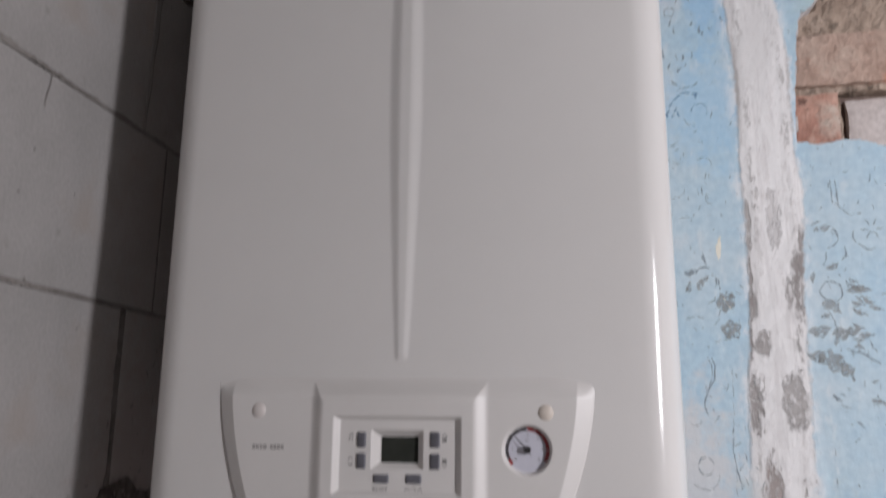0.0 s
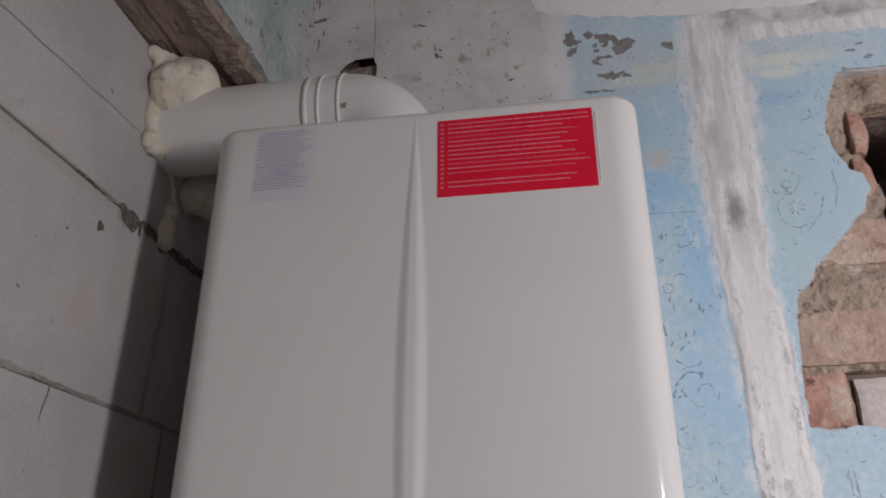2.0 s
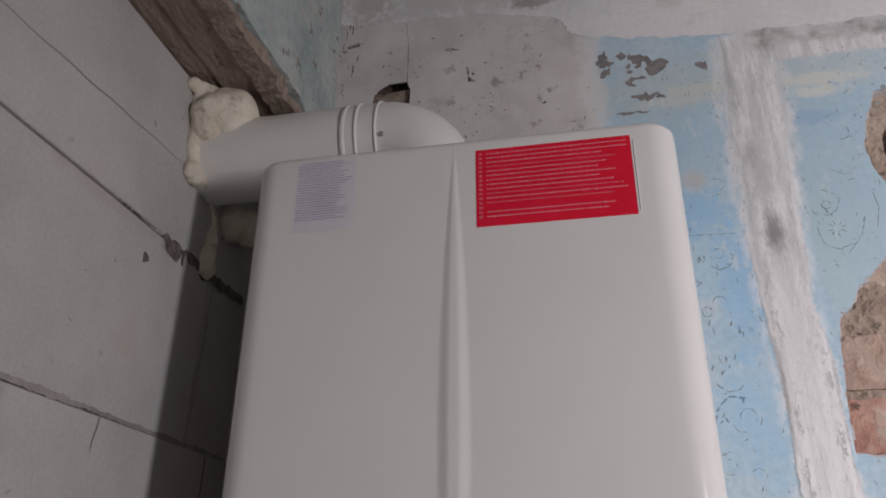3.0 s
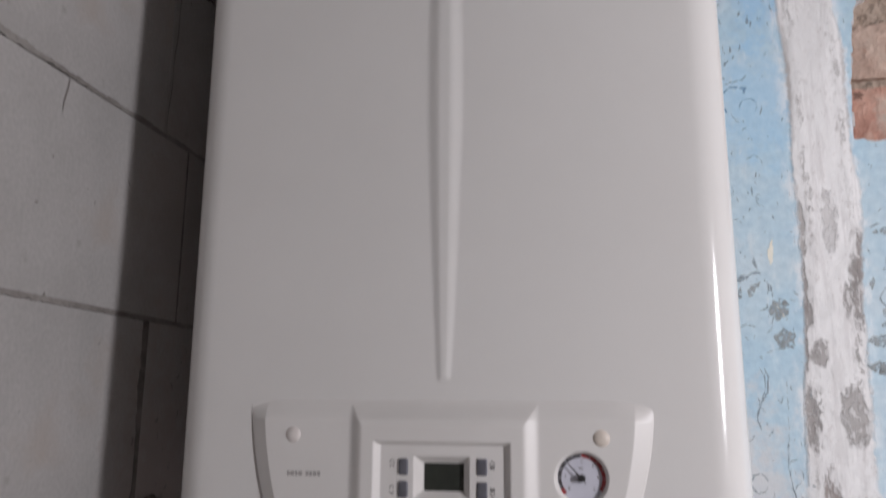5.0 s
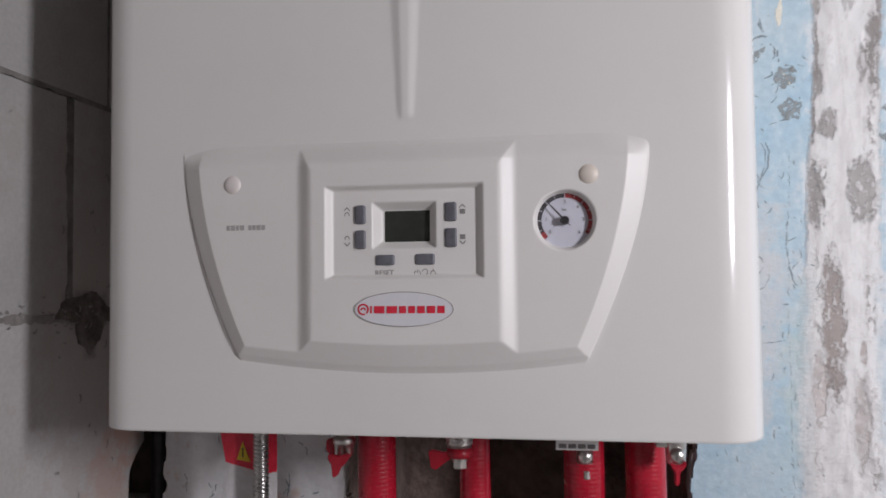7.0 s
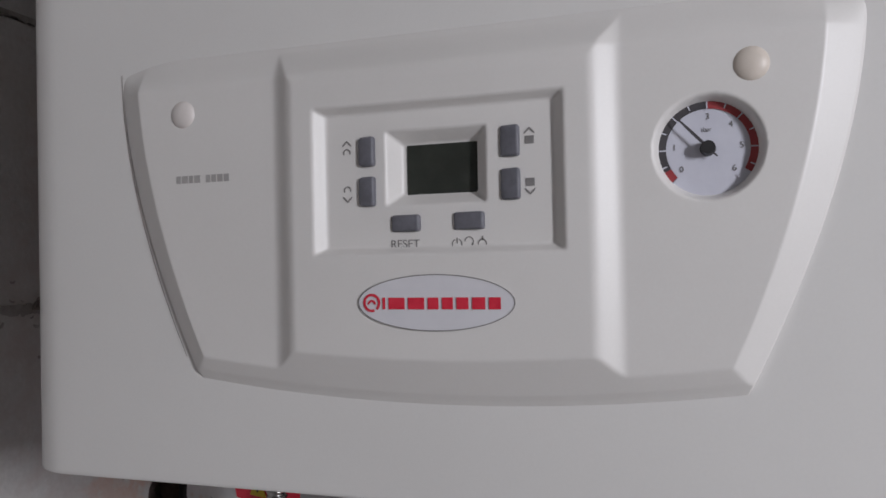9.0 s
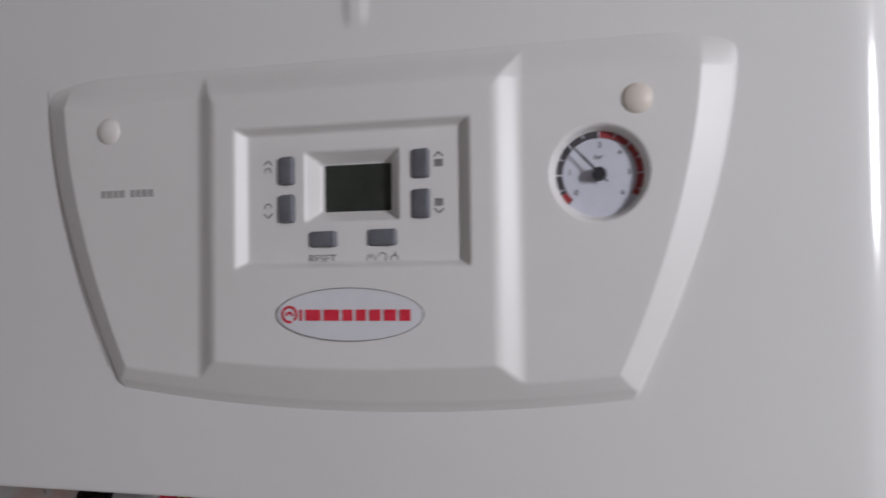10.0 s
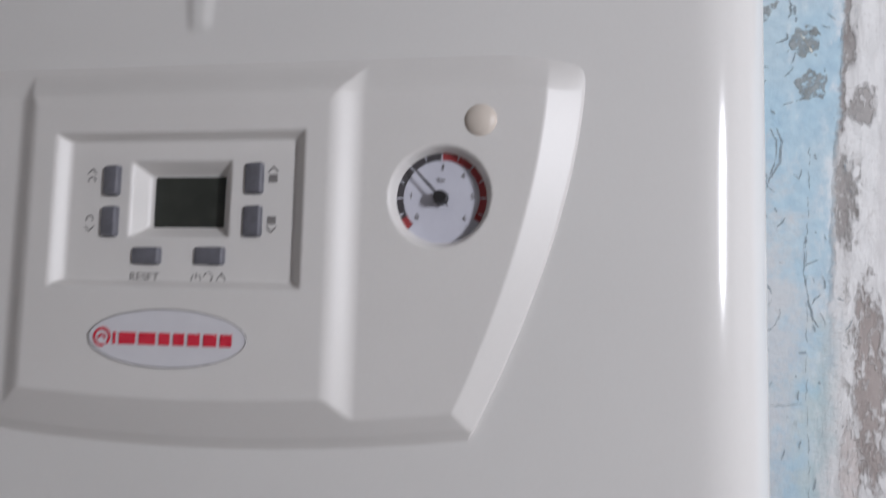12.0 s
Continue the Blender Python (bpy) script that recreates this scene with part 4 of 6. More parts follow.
# ---- blocks ----
COURSES = [(0.0, 0.165, -0.3), (0.169, 0.366, -0.05), (0.37, 0.566, -0.25), (0.57, 0.766, -0.1), (0.77, 0.966, -0.02), (0.97, 1.167, -0.2), (1.171, 1.3675, -0.62), (1.37, 1.5685, -0.1), (1.571, 1.771, -0.046), (1.7735, 1.983, -0.097), (1.9865, 2.2025, -0.75)]
block_meshes = {}
for z0, z1, joint in COURSES:
    ys = [0.024 if 1.17 < z0 < 1.2 else 0.25, joint] + [joint - 0.6 * k for k in range(1, 4)]
    ys = [max(y, SOUTH_Y) for y in ys]
    for ya, yb in zip(ys, ys[1:]):
        if ya - yb < 0.05:
            continue
        key = (round(ya - yb, 3), round(z1 - z0, 3))
        if ya == 0.024:
            # its end is knocked off raggedly beside the corner gap
            bm = box(bmesh.new(), LEFT - 0.1, LEFT, yb + 0.001, ya, z0, z1)
            bmesh.ops.subdivide_edges(bm, edges=list(bm.edges), cuts=15, use_grid_fill=True)
            for v in bm.verts:
                k = max(0.0, 1 - (ya - v.co.y) / 0.14)
                p = Vector((v.co.x * 2, 0, v.co.z)) * 45
                v.co.y -= k * (0.003 + 0.028 * min(1.0, max(0.0, (1.228 - v.co.z) / 0.022)) + 0.01 * noise.noise(p) + 0.007 * noise.noise(p * 2.7))
            part("block", bm, BLOCK, wall_left)
            continue
        if key not in block_meshes:
            bm = box(bmesh.new(), -0.1, 0.0, -key[0] / 2 + 0.001, key[0] / 2 - 0.001, 0.0, key[1], 0.0014, 1)
            me = bpy.data.meshes.new("block")
            bm.to_mesh(me)
            bm.free()
            me.materials.append(BLOCK)
            block_meshes[key] = me
        ob = under(new("block", block_meshes[key]), wall_left)
        ob.location = (LEFT + random.uniform(-0.0012, 0.0012), (ya + yb) / 2, z0)

# uneven dark joints, squeezed mortar and hairline cracks on the block wall


def joint_band(zj, seed, tilt=0.0, wide=0.0014):
    def field(Y, Z):
        line = zj + tilt * (Y + 0.1) + 0.002 * fbm(Y, Y * 0, 9, seed)
        chip = 0.005 * np.clip(fbm(Y, Y * 0 + 5, 30, seed + 3) - 0.1, 0, 1)
        return wide + chip + 0.0022 * fbm(Y, Z, 260, seed + 5) - np.abs(Z - line)
    sheet("mortar_joint", field, -1.0, -0.0, zj - 0.03, zj + 0.03, 0.0013, -0.0004, 0.004, JOINT, wall_left, flip=LEFT)


for zj, seed, tilt, wide in ((1.169, 200, 0, 0.0014), (1.3688, 205, 0.0, 0.002), (1.5698, 210, 0.0, 0.0028), (1.7723, 215, -0.008, 0.0022), (1.9848, 220, -0.022, 0.0026)):
    joint_band(zj, seed, tilt, wide)


def hairline(pts, w):
    bm = stroke(bmesh.new(), pts, w, 0.0)
    bmesh.ops.transform(bm, matrix=Matrix(((0, -1, 0, LEFT + 0.0017), (1, 0, 0, 0), (0, 0, 1, 0), (0, 0, 0, 1))), verts=bm.verts)
    for f in bm.faces:
        f.normal_update()
        if f.normal.x < 0:
            f.normal_flip()
    part("crack", bm, JOINT, wall_left)


hairline([(-0.5 + 0.02 * k, 2.066 + 0.0014 * k + 0.001 * math.sin(k * 1.7)) for k in range(16)], 0.0012)
hairline([(-0.2575 - 0.0006 * k + 0.001 * math.sin(k), 1.772 - 0.006 * k) for k in range(7)], 0.0014)
hairline([(-0.086 - 0.0008 * k + 0.0012 * math.sin(k * 1.3), 1.981 - 0.0138 * k) for k in range(16)], 0.0026)


def upright_joint(yj, z0, z1, wide, seed):
    def field(Y, Z):
        line = yj + 0.003 * fbm(Z, Z * 0, 14, seed)
        chip = 0.004 * np.clip(fbm(Z, Z * 0 + 5, 22, seed + 3), 0, 1)
        return wide + chip + 0.002 * fbm(Y, Z, 130, seed + 5) - np.abs(Y - line)
    sheet("mortar_joint", field, yj - 0.03, min(yj + 0.03, -0.001), z0, z1, 0.0014, -0.0004, 0.004, DIRT, wall_left, flip=LEFT)


upright_joint(-0.046, 1.573, 1.77, 0.0026, 240)
upright_joint(-0.1, 1.372, 1.567, 0.0055, 245)
rb = random.Random(8)
for k in range(34):
    y, z, a = rb.uniform(-0.6, -0.05), rb.uniform(1.2, 2.19), rb.uniform(0, math.pi)
    ln = rb.uniform(0.002, 0.008)
    hairline([(y + ln * u * math.cos(a), z + ln * u * math.sin(a)) for u in (-0.5, -0.2, 0.2, 0.5)], rb.uniform(0.0012, 0.003))
for k in range(46):
    y, z, a, ln = rb.uniform(-0.42, -0.05), 1.369 + rb.gauss(0, 0.009), rb.uniform(-0.6, 0.6), rb.uniform(0.002, 0.007)
    hairline([(y + ln * u * math.cos(a + u), z + ln * u * math.sin(a + u)) for u in (-0.5, -0.2, 0.2, 0.5)], rb.uniform(0.0008, 0.0028))
for k in range(30):
    y, z, a, ln = rb.gauss(-0.05, 0.03), rb.uniform(1.2, 1.56), rb.gauss(1.5, 0.5), rb.uniform(0.003, 0.01)
    if y < -0.012:
        hairline([(y + ln * u * math.cos(a + u), z + ln * u * math.sin(a + u)) for u in (-0.5, -0.2, 0.2, 0.5)], rb.uniform(0.0008, 0.0032))

# broken places in the joints of the block wall
BROKEN = (((-0.121, 1.368), (-0.108, 1.383), (-0.09, 1.385), (-0.071, 1.389), (-0.05, 1.378), (-0.033, 1.372), (-0.006, 1.37), (-0.006, 1.36), (-0.032, 1.361), (-0.079, 1.362), (-0.1, 1.362)),
          ((-0.093, 1.362), (-0.048, 1.362), (-0.06, 1.346), (-0.073, 1.334), (-0.088, 1.344)),
          ((-0.206, 1.987), (-0.194, 1.973), (-0.176, 1.968), (-0.169, 1.976), (-0.172, 1.988)),
          ((-0.161, 1.988), (-0.149, 1.989), (-0.08, 1.986), (-0.006, 1.988), (-0.006, 1.979), (-0.08, 1.9765), (-0.13, 1.979), (-0.149, 1.979)),
          ((-0.237, 1.955), (-0.227, 1.946), (-0.235, 1.942)), ((-0.167, 1.986), (-0.161, 1.986), (-0.163, 1.97)))


def broken(Y, Z):
    d = np.full(Y.shape, -1.0)
    for pts in BROKEN:
        d = np.maximum(d, poly_inside(Y, Z, pts))
    return d + 0.004 * fbm(Y, Z, 110, 411) + 0.001


for z0, z1 in ((1.32, 1.4), (1.93, 2.0)):
    sheet("chipped_joint", broken, -0.25, -0.004, z0, z1, 0.0014, -0.0014, 0.004, CHIP_AND_GAP, wall_left, label="dark chipped-out mortar", flip=LEFT)

# ---- wall-hung gas heater ----
W, ZB, ZT, FRONT = 0.22, 1.299, 2.044, -0.25
heater = thing("gas_boiler", (0.0, -0.12, ZB), "white enamelled wall-hung gas boiler with moulded front cover", "boiler")


def rib_height(x, z):
    half = np.interp(z, [1.5, 1.503, 1.55, 1.62, 1.701, 1.763, 1.845, 1.926, 1.986, 2.017, 2.02], [0.0045, 0.0062, 0.0092, 0.0126, 0.0156, 0.0162, 0.0142, 0.0098, 0.005, 0.002, 0.001])
    tall = 0.185 * half * smooth01((z - 1.5) / 0.006)
    u = np.clip(1 - np.abs(x) / half, 0, 1)
    return tall * smooth01(u / 0.8)


R = 0.03
prof = [(-W, -0.006), (-W, -0.08), (-W, -0.15), (-W, FRONT + R + 0.02)]
prof += [(-W + R - R * math.cos(a), FRONT + R - R * math.sin(a)) for a in np.linspace(0.02, math.pi / 2, 14)]
xs = sorted(set(np.round(np.concatenate([np.arange(-0.18, 0.181, 0.02), np.arange(-0.018, 0.0181, 0.001)]), 4)))
prof += [(x, FRONT) for x in xs]
prof += [(-x, y) for x, y in prof[:18][::-1]]
rows = np.concatenate([[ZB, ZB + 0.0006, ZB + 0.002, ZB + 0.005], np.arange(ZB + 0.012, 1.49, 0.03), np.arange(1.496, 1.515, 0.0015), np.arange(1.52, 1.985, 0.01), np.arange(1.99, 2.026, 0.003), [ZT - 0.009, ZT - 0.006, ZT - 0.003, ZT - 0.001, ZT]])
bm = bmesh.new()
grid = []
for z in rows:
    top = max(0.0, z - (ZT - 0.009)) / 0.009
    inset = 0.009 * (1 - math.sqrt(max(0.0, 1 - top * top)))
    low = max(0.0, (ZB + 0.0006) - z)
    line = []
    for x, y in prof:
        h = float(rib_height(np.array(x), np.array(z))) if y == FRONT else 0.0
        k = 1 - (inset + low) / W
        line.append(bm.verts.new((x * k, y - h + (inset + low) * (1 if y < -0.2 else 0), z)))
    grid.append(line)
for a, b in zip(grid, grid[1:]):
    for i in range(len(prof) - 1):
        bm.faces.new((a[i], a[i + 1], b[i + 1], b[i]))
for e in bm.faces.new(grid[-1]).edges:
    e.smooth = False
bmesh.ops.recalc_face_normals(bm, faces=bm.faces)
part("front_cover", bm, ENAMEL, heater, smooth=True)
bm = bmesh.new()
box(bm, -W + 0.022, W - 0.022, -0.228, -0.004, ZB + 0.012, ZB + 0.03)
part("chassis", bm, SEAM, heater, "grey sheet-metal underside")
part("wall_bracket", box(bmesh.new(), -0.16, 0.16, -0.006, 0.0, ZT - 0.1, ZT - 0.06, 0.001), STEEL, heater)

# ---- moulded control panel ----
def panel_half(z):
    return 0.1527 - 1.256 * np.maximum(0, 1.483 - z) ** 1.77


def panel_low(x):
    return 1.338 + 0.0085 * (x / 0.117) ** 2


PA, PB, DIP = 0.0071, 0.005, 0.0043
GX, GZ, GR = 0.1, 1.434, 0.0168
REC = (0.0, 1.4285, 0.0508, 0.0297)
LCX, LCZ = 0.0012, 1.4322


def panel_height(x, z):
    """Two raised flank plates and a prouder middle, which run out in a long slope along the top."""
    top = np.clip((1.4855 - z) / 0.0165, 0, 1)
    top = 0.4 * top + 0.6 * smooth01(top)
    end = 1.4855 + 0.0035 * smooth01((0.1515 - np.abs(x)) / 0.03)
    brow = np.clip((end - z) / (end - 1.473), 0, 1)
    brow = 0.5 * brow + 0.5 * smooth01(brow)
    side = np.clip((panel_half(z) - np.abs(x)) / 0.0142, 0, 1)
    rise = np.maximum(0, z - panel_low(x))
    foot = rise * 0.6 * (0.4 + 0.6 * smooth01(rise / 0.006))
    h = PA * side * brow
    mid = (0.0715 - np.abs(x)) / 0.0128
    mid = smooth01(mid)
    h = np.minimum(h + PB * np.minimum(mid, top), foot)
    rx = np.clip((REC[2] - np.abs(x - REC[0])) / 0.005, 0, 1)
    rz = np.clip((REC[3] - np.abs(z - REC[1])) / 0.003, 0, 1)
    dip = np.minimum(rx, rz)
    h = h - DIP * (0.7 * dip + 0.3 * smooth01(dip))
    lx = np.clip((0.0205 - np.abs(x - LCX + 0.0013)) / 0.0052, 0, 1)
    lz = np.clip((0.0149 - np.abs(z - LCZ - 0.0006)) / 0.005, 0, 1)
    h = h - 0.0068 * np.minimum(lx, lz)
    g = np.hypot(x - GX, z - GZ)
    k = np.clip((GR + 0.0018 - g) / 0.0022, 0, 1)
    return h * (1 - k) + 0.0006 * k


nx, nz = 371, 201
X, U = np.meshgrid(np.linspace(-1, 1, nx), np.linspace(0, 1, nz))
# lines of the grid follow the curved outline
X = X * panel_half(1.338 + U * (1.496 - 1.338))
Z = panel_low(X) + U * (1.496 - panel_low(X))
Hh = panel_height(X, Z)
Y = FRONT - Hh + 0.0007 * np.exp(-Hh / 0.0003)
Y[0, :] = Y[:, 0] = Y[:, -1] = FRONT + 0.001
idx = np.arange(nx * nz).reshape(nz, nx)
quads = np.stack([idx[:-1, :-1], idx[:-1, 1:], idx[1:, 1:], idx[1:, :-1]], -1).reshape(-1, 4)
me = bpy.data.meshes.new("control_panel")
me.from_pydata(np.stack([X.ravel(), Y.ravel(), Z.ravel()], -1).tolist(), [], quads.tolist())
me.materials.append(PANEL)
me.polygons.foreach_set("use_smooth", [True] * len(me.polygons))
panel = under(new("control_panel", me), heater, "moulded off-white plastic control panel")
# thin seam round the flanks and foot of the panel
bm = bmesh.new()
zz = np.linspace(1.484, 1.356, 40)
edge = [(-float(panel_half(z)) + 0.0004, float(z)) for z in zz]
stroke(bm, edge, 0.0008, FRONT - 0.0004)
bmesh.ops.recalc_face_normals(bm, faces=bm.faces)
part("seam", bm, SEAM, panel)

for sx in (-0.1148, 0.1146):
    bm = bmesh.new()
    bmesh.ops.create_uvsphere(bm, u_segments=28, v_segments=14, radius=0.0063, matrix=Matrix.LocRotScale((sx, FRONT - PA + 0.001, 1.4617), None, (1, 0.5, 1)))
    part("screw_plug", bm, PLUG if sx > 0 else PLUG_PALE, panel, "domed beige screw cap" if sx > 0 else "domed off-white screw cap", smooth=True)

FACE = FRONT - PA - PB + DIP
bm = box(bmesh.new(), LCX - 0.0152, LCX + 0.0152, FACE + 0.0064, FACE + 0.008, LCZ - 0.0104, LCZ + 0.0104, 0.0006)
part("display", bm, LCD, panel, "dark unlit liquid-crystal display", smooth=False)
for bx, bz, bw, bh, side in ((-0.029, 1.44, 0.0086, 0.0118, -1), (-0.029, 1.4241, 0.0086, 0.0118, -1), (0.0298, 1.4406, 0.0076, 0.0118, 1), (0.0298, 1.4244, 0.0076, 0.0118, 1), (-0.0122, 1.411, 0.0122, 0.0066, 0), (0.0134, 1.4112, 0.0124, 0.0068, 0)):
    bm = box(bmesh.new(), bx - bw / 2, bx + bw / 2, FACE - 0.0028, FACE + 0.001, bz - bh / 2, bz + bh / 2, 0.0011, 3)
    if side < 0:
        for v in bm.verts:
            if v.co.x < bx:
                v.co.x += 0.0022 * ((v.co.z - bz) / (bh / 2)) ** 2
    for v in bm.verts:
        # the keys stand proud at one side and slope down to the other
        if v.co.y < FACE - 0.001:
            v.co.y += 0.0021 * (0.5 - (v.co.x - bx) / bw) - 0.0004
    part("button", bm, BUTTON, panel, "grey rubber push button", smooth=True)
text_mesh("RESET", 0.0046, -0.0128, 1.4028, FACE - 0.0002, GREY_INK, panel)
# printed symbols: power, tap, radiator, arrows
yy = FACE - 0.0002
bm = ring_band(bmesh.new(), 0.0084, 1.4024, 0.0017, 0.0021, 25, 335, yy, 16)
part("power_symbol", stroke(bm, [(0.0084, 1.4026), (0.0084, 1.4037), (0.0084, 1.4048)], 0.0006, yy), GREY_INK, panel)
bm = ring_band(bmesh.new(), 0.0132, 1.4033, 0.0015, 0.0019, -90, 150, yy, 14)
part("tap_symbol", stroke(bm, [(0.0147, 1.4026), (0.0145, 1.4014), (0.0138, 1.4004)], 0.0006, yy), GREY_INK, panel)
bm = ring_band(bmesh.new(), 0.0184, 1.402, 0.0014, 0.0018, 0, 360, yy, 16, 1.25)
part("flame_symbol", stroke(bm, [(0.0184, 1.4036), (0.0186, 1.4044), (0.0184, 1.4052)], 0.0007, yy), GREY_INK, panel)
for sx, z0 in ((-0.037, 1.4405), (-0.037, 1.4246), (0.0372, 1.4408), (0.0372, 1.4246)):
    up = 1 if z0 > 1.43 else -1
    bm = stroke(bmesh.new(), [(sx - 0.002, z0 + up * 0.0022), (sx - 0.001, z0 + up * 0.0032), (sx, z0 + up * 0.0042), (sx + 0.001, z0 + up * 0.0032), (sx + 0.002, z0 + up * 0.0022)], 0.0008, yy)
    if sx > 0:
        slab(bm, [(sx - 0.0017, z0 - up * 0.0002 - 0.0015), (sx + 0.0017, z0 - up * 0.0002 - 0.0015), (sx + 0.0017, z0 - up * 0.0002 + 0.0015), (sx - 0.0017, z0 - up * 0.0002 + 0.0015)], yy, yy + 0.0001)
    else:
        ring_band(bm, sx, z0 - up * 0.0004, 0.0011, 0.0017, -120, 110, yy, 10)
    part("arrow_symbol", bm, GREY_INK, panel)

# badge with plain red marks
BADGE_Y = FRONT - PA - PB
bm = slab(bmesh.new(), disc_pts(0.0003, 1.3802, 0.0312, 0.0107, 64), BADGE_Y - 0.0006, BADGE_Y + 0.0004)
badge = part("badge", bm, BADGE, panel, "oval white badge with red marks")
bm = bmesh.new()
outer, inner = disc_pts(0.0003, 1.3802, 0.0314, 0.0109, 64), disc_pts(0.0003, 1.3802, 0.031, 0.0105, 64)
vo = [bm.verts.new((x, BADGE_Y - 0.0008, z)) for x, z in outer]
vi = [bm.verts.new((x, BADGE_Y - 0.0008, z)) for x, z in inner]
for i in range(64):
    bm.faces.new((vo[i], vo[(i + 1) % 64], vi[(i + 1) % 64], vi[i]))
bmesh.ops.recalc_face_normals(bm, faces=bm.faces)
part("rim", bm, GREY_INK, badge)
by = BADGE_Y - 0.001
part("red_ring", ring_band(bmesh.new(), -0.0253, 1.3802, 0.0026, 0.0036, -200, 140, by, 30), RED_INK, badge)
bm = ring_band(bmesh.new(), -0.0253, 1.3796, 0.0009, 0.0018, -90, 90, by, 16)
part("red_arch", bm, RED_INK, badge)
x = -0.0208
for wd in (0.0011, 0.0066, 0.0066, 0.0043, 0.0043, 0.0047, 0.0051, 0.0045):
    part("red_bar", slab(bmesh.new(), [(x, 1.3777), (x + wd, 1.3777), (x + wd, 1.3822), (x, 1.3822)], by, by + 0.0001), RED_INK, badge)
    x += wd + 0.0014
# model lettering kept as plain bars
bm, x = bmesh.new(), -0.1185
for wd in (0.0021, 0.0029, 0.0019, 0.0029, 0.0, 0.0021, 0.0021, 0.0026, 0.0024):
    if wd:
        slab(bm, [(x, 1.4318), (x + wd, 1.4318), (x + wd, 1.435), (x, 1.435)], FRONT - PA - 0.0003, FRONT - PA + 0.0001)
    x += (wd or 0.0016) + 0.0007
part("printed_bars", bm, PALE_INK, panel)

# ---- pressure gauge ----
gy = FRONT - 0.0014
gauge = part("pressure_gauge", slab(bmesh.new(), disc_pts(GX, GZ, 0.0186, n=64), gy, gy + 0.001), DIAL, panel, "round white pressure gauge with black and red scale")
bm = ring_band(bmesh.new(), GX, GZ, 0.0172, 0.0182, 0, 360, gy - 0.0012, 64)
part("bezel", bm, SEAM, gauge)
part("black_band", ring_band(bmesh.new(), GX, GZ, 0.0142, 0.017, -118, 0, gy - 0.0004, 48), DIAL_BLACK, gauge)
part("red_band", ring_band(ring_band(bmesh.new(), GX, GZ, 0.0142, 0.017, 0, 122, gy - 0.0004, 48), GX, GZ, 0.0142, 0.0168, -133, -118, gy - 0.0005, 8), DIAL_RED, gauge)
bm = bmesh.new()
for k in range(13):
    a = radians(-135 + k * 22.5)
    r0 = 0.0136 if k % 2 == 0 else 0.015
    stroke(bm, [(GX + r * math.sin(a), GZ + r * math.cos(a)) for r in np.linspace(r0, 0.0171, 4)], 0.0005, gy - 0.0007)
part("tick_marks", bm, DIAL, gauge)
for k, ch in enumerate("0123456"):
    if ch == "2":
        continue
    a = radians(-128 + k * 43)
    text_mesh(ch, 0.0031, GX + 0.0114 * math.sin(a), GZ + 0.0114 * math.cos(a), gy - 0.0002, DARK_INK, gauge, "numeral")
text_mesh("bar", 0.0023, GX, GZ + 0.0068, gy - 0.0005, DARK_INK, gauge)
a = radians(-43)
bm = stroke(bmesh.new(), [(GX + r * math.sin(a), GZ + r * math.cos(a)) for r in np.linspace(-0.0045, 0.015, 8)], 0.0011, gy - 0.0035)
part("needle", bm, DIAL_BLACK, gauge)
bm = bmesh.new()
bmesh.ops.create_cone(bm, cap_ends=True, segments=24, radius1=0.0028, radius2=0.0024, depth=0.004, matrix=Matrix.Translation((GX, gy - 0.0028, GZ)) @ Matrix.Rotation(radians(90), 4, "X"))
part("hub", bm, BLACK, gauge)

# ---- stickers on the cover ----
SX0, SX1, SZ0, SZ1 = 0.0225, 0.1745, 1.9405, 2.0275
sticker = tagged(finish("warning_sticker", slab(bmesh.new(), [(SX0, SZ0), (SX1, SZ0), (SX1, SZ1), (SX0, SZ1)], FRONT - 0.0005, FRONT + 0.0004), STICKER_RED), "red sticker with rows of small pale print on the boiler cover", "sticker")
rnd = random.Random(4)
bold, pale = bmesh.new(), bmesh.new()
for r in range(15):
    z = SZ1 - 0.0052 - r * 0.0051
    target = pale if r in (3, 9, 11, 12) else bold
    if r == 12:
        continue
    x, end = SX0 + 0.0105, SX1 - (0.004 + 0.03 * rnd.random() if r > 1 else 0.004)
    while x < end:
        wd = 0.0012 + 0.0042 * rnd.random()
        hgt = 0.0009 + 0.0003 * rnd.random()
        slab(target, [(x, z - hgt / 2), (min(x + wd, end), z - hgt / 2), (min(x + wd, end), z + hgt / 2), (x, z + hgt / 2)], FRONT - 0.0006, FRONT - 0.0005)
        x += wd + 0.0007
for r in range(15):
    z = SZ1 - 0.0052 - r * 0.0051
    slab(pale, [(SX0 + 0.0028, z - 0.0012), (SX0 + 0.0062, z - 0.0012), (SX0 + 0.0062, z + 0.0012), (SX0 + 0.0028, z + 0.0012)], FRONT - 0.0006, FRONT - 0.0005)
tagged(under(finish("print", bold, STICKER_TEXT), sticker), kind="stuff")
tagged(under(finish("faint_print", pale, STICKER_PALE), sticker), kind="stuff")
tab = tagged(finish("sticker_margin", slab(bmesh.new(), [(SX1 + 0.0004, SZ0 + 0.001), (SX1 + 0.0042, SZ0 + 0.001), (SX1 + 0.0042, SZ1 - 0.002), (SX1 + 0.0004, SZ1 - 0.002)], FRONT - 0.0004, FRONT + 0.0004), LABEL_WHITE), "narrow white sticker margin with a line of tiny print", "sticker")
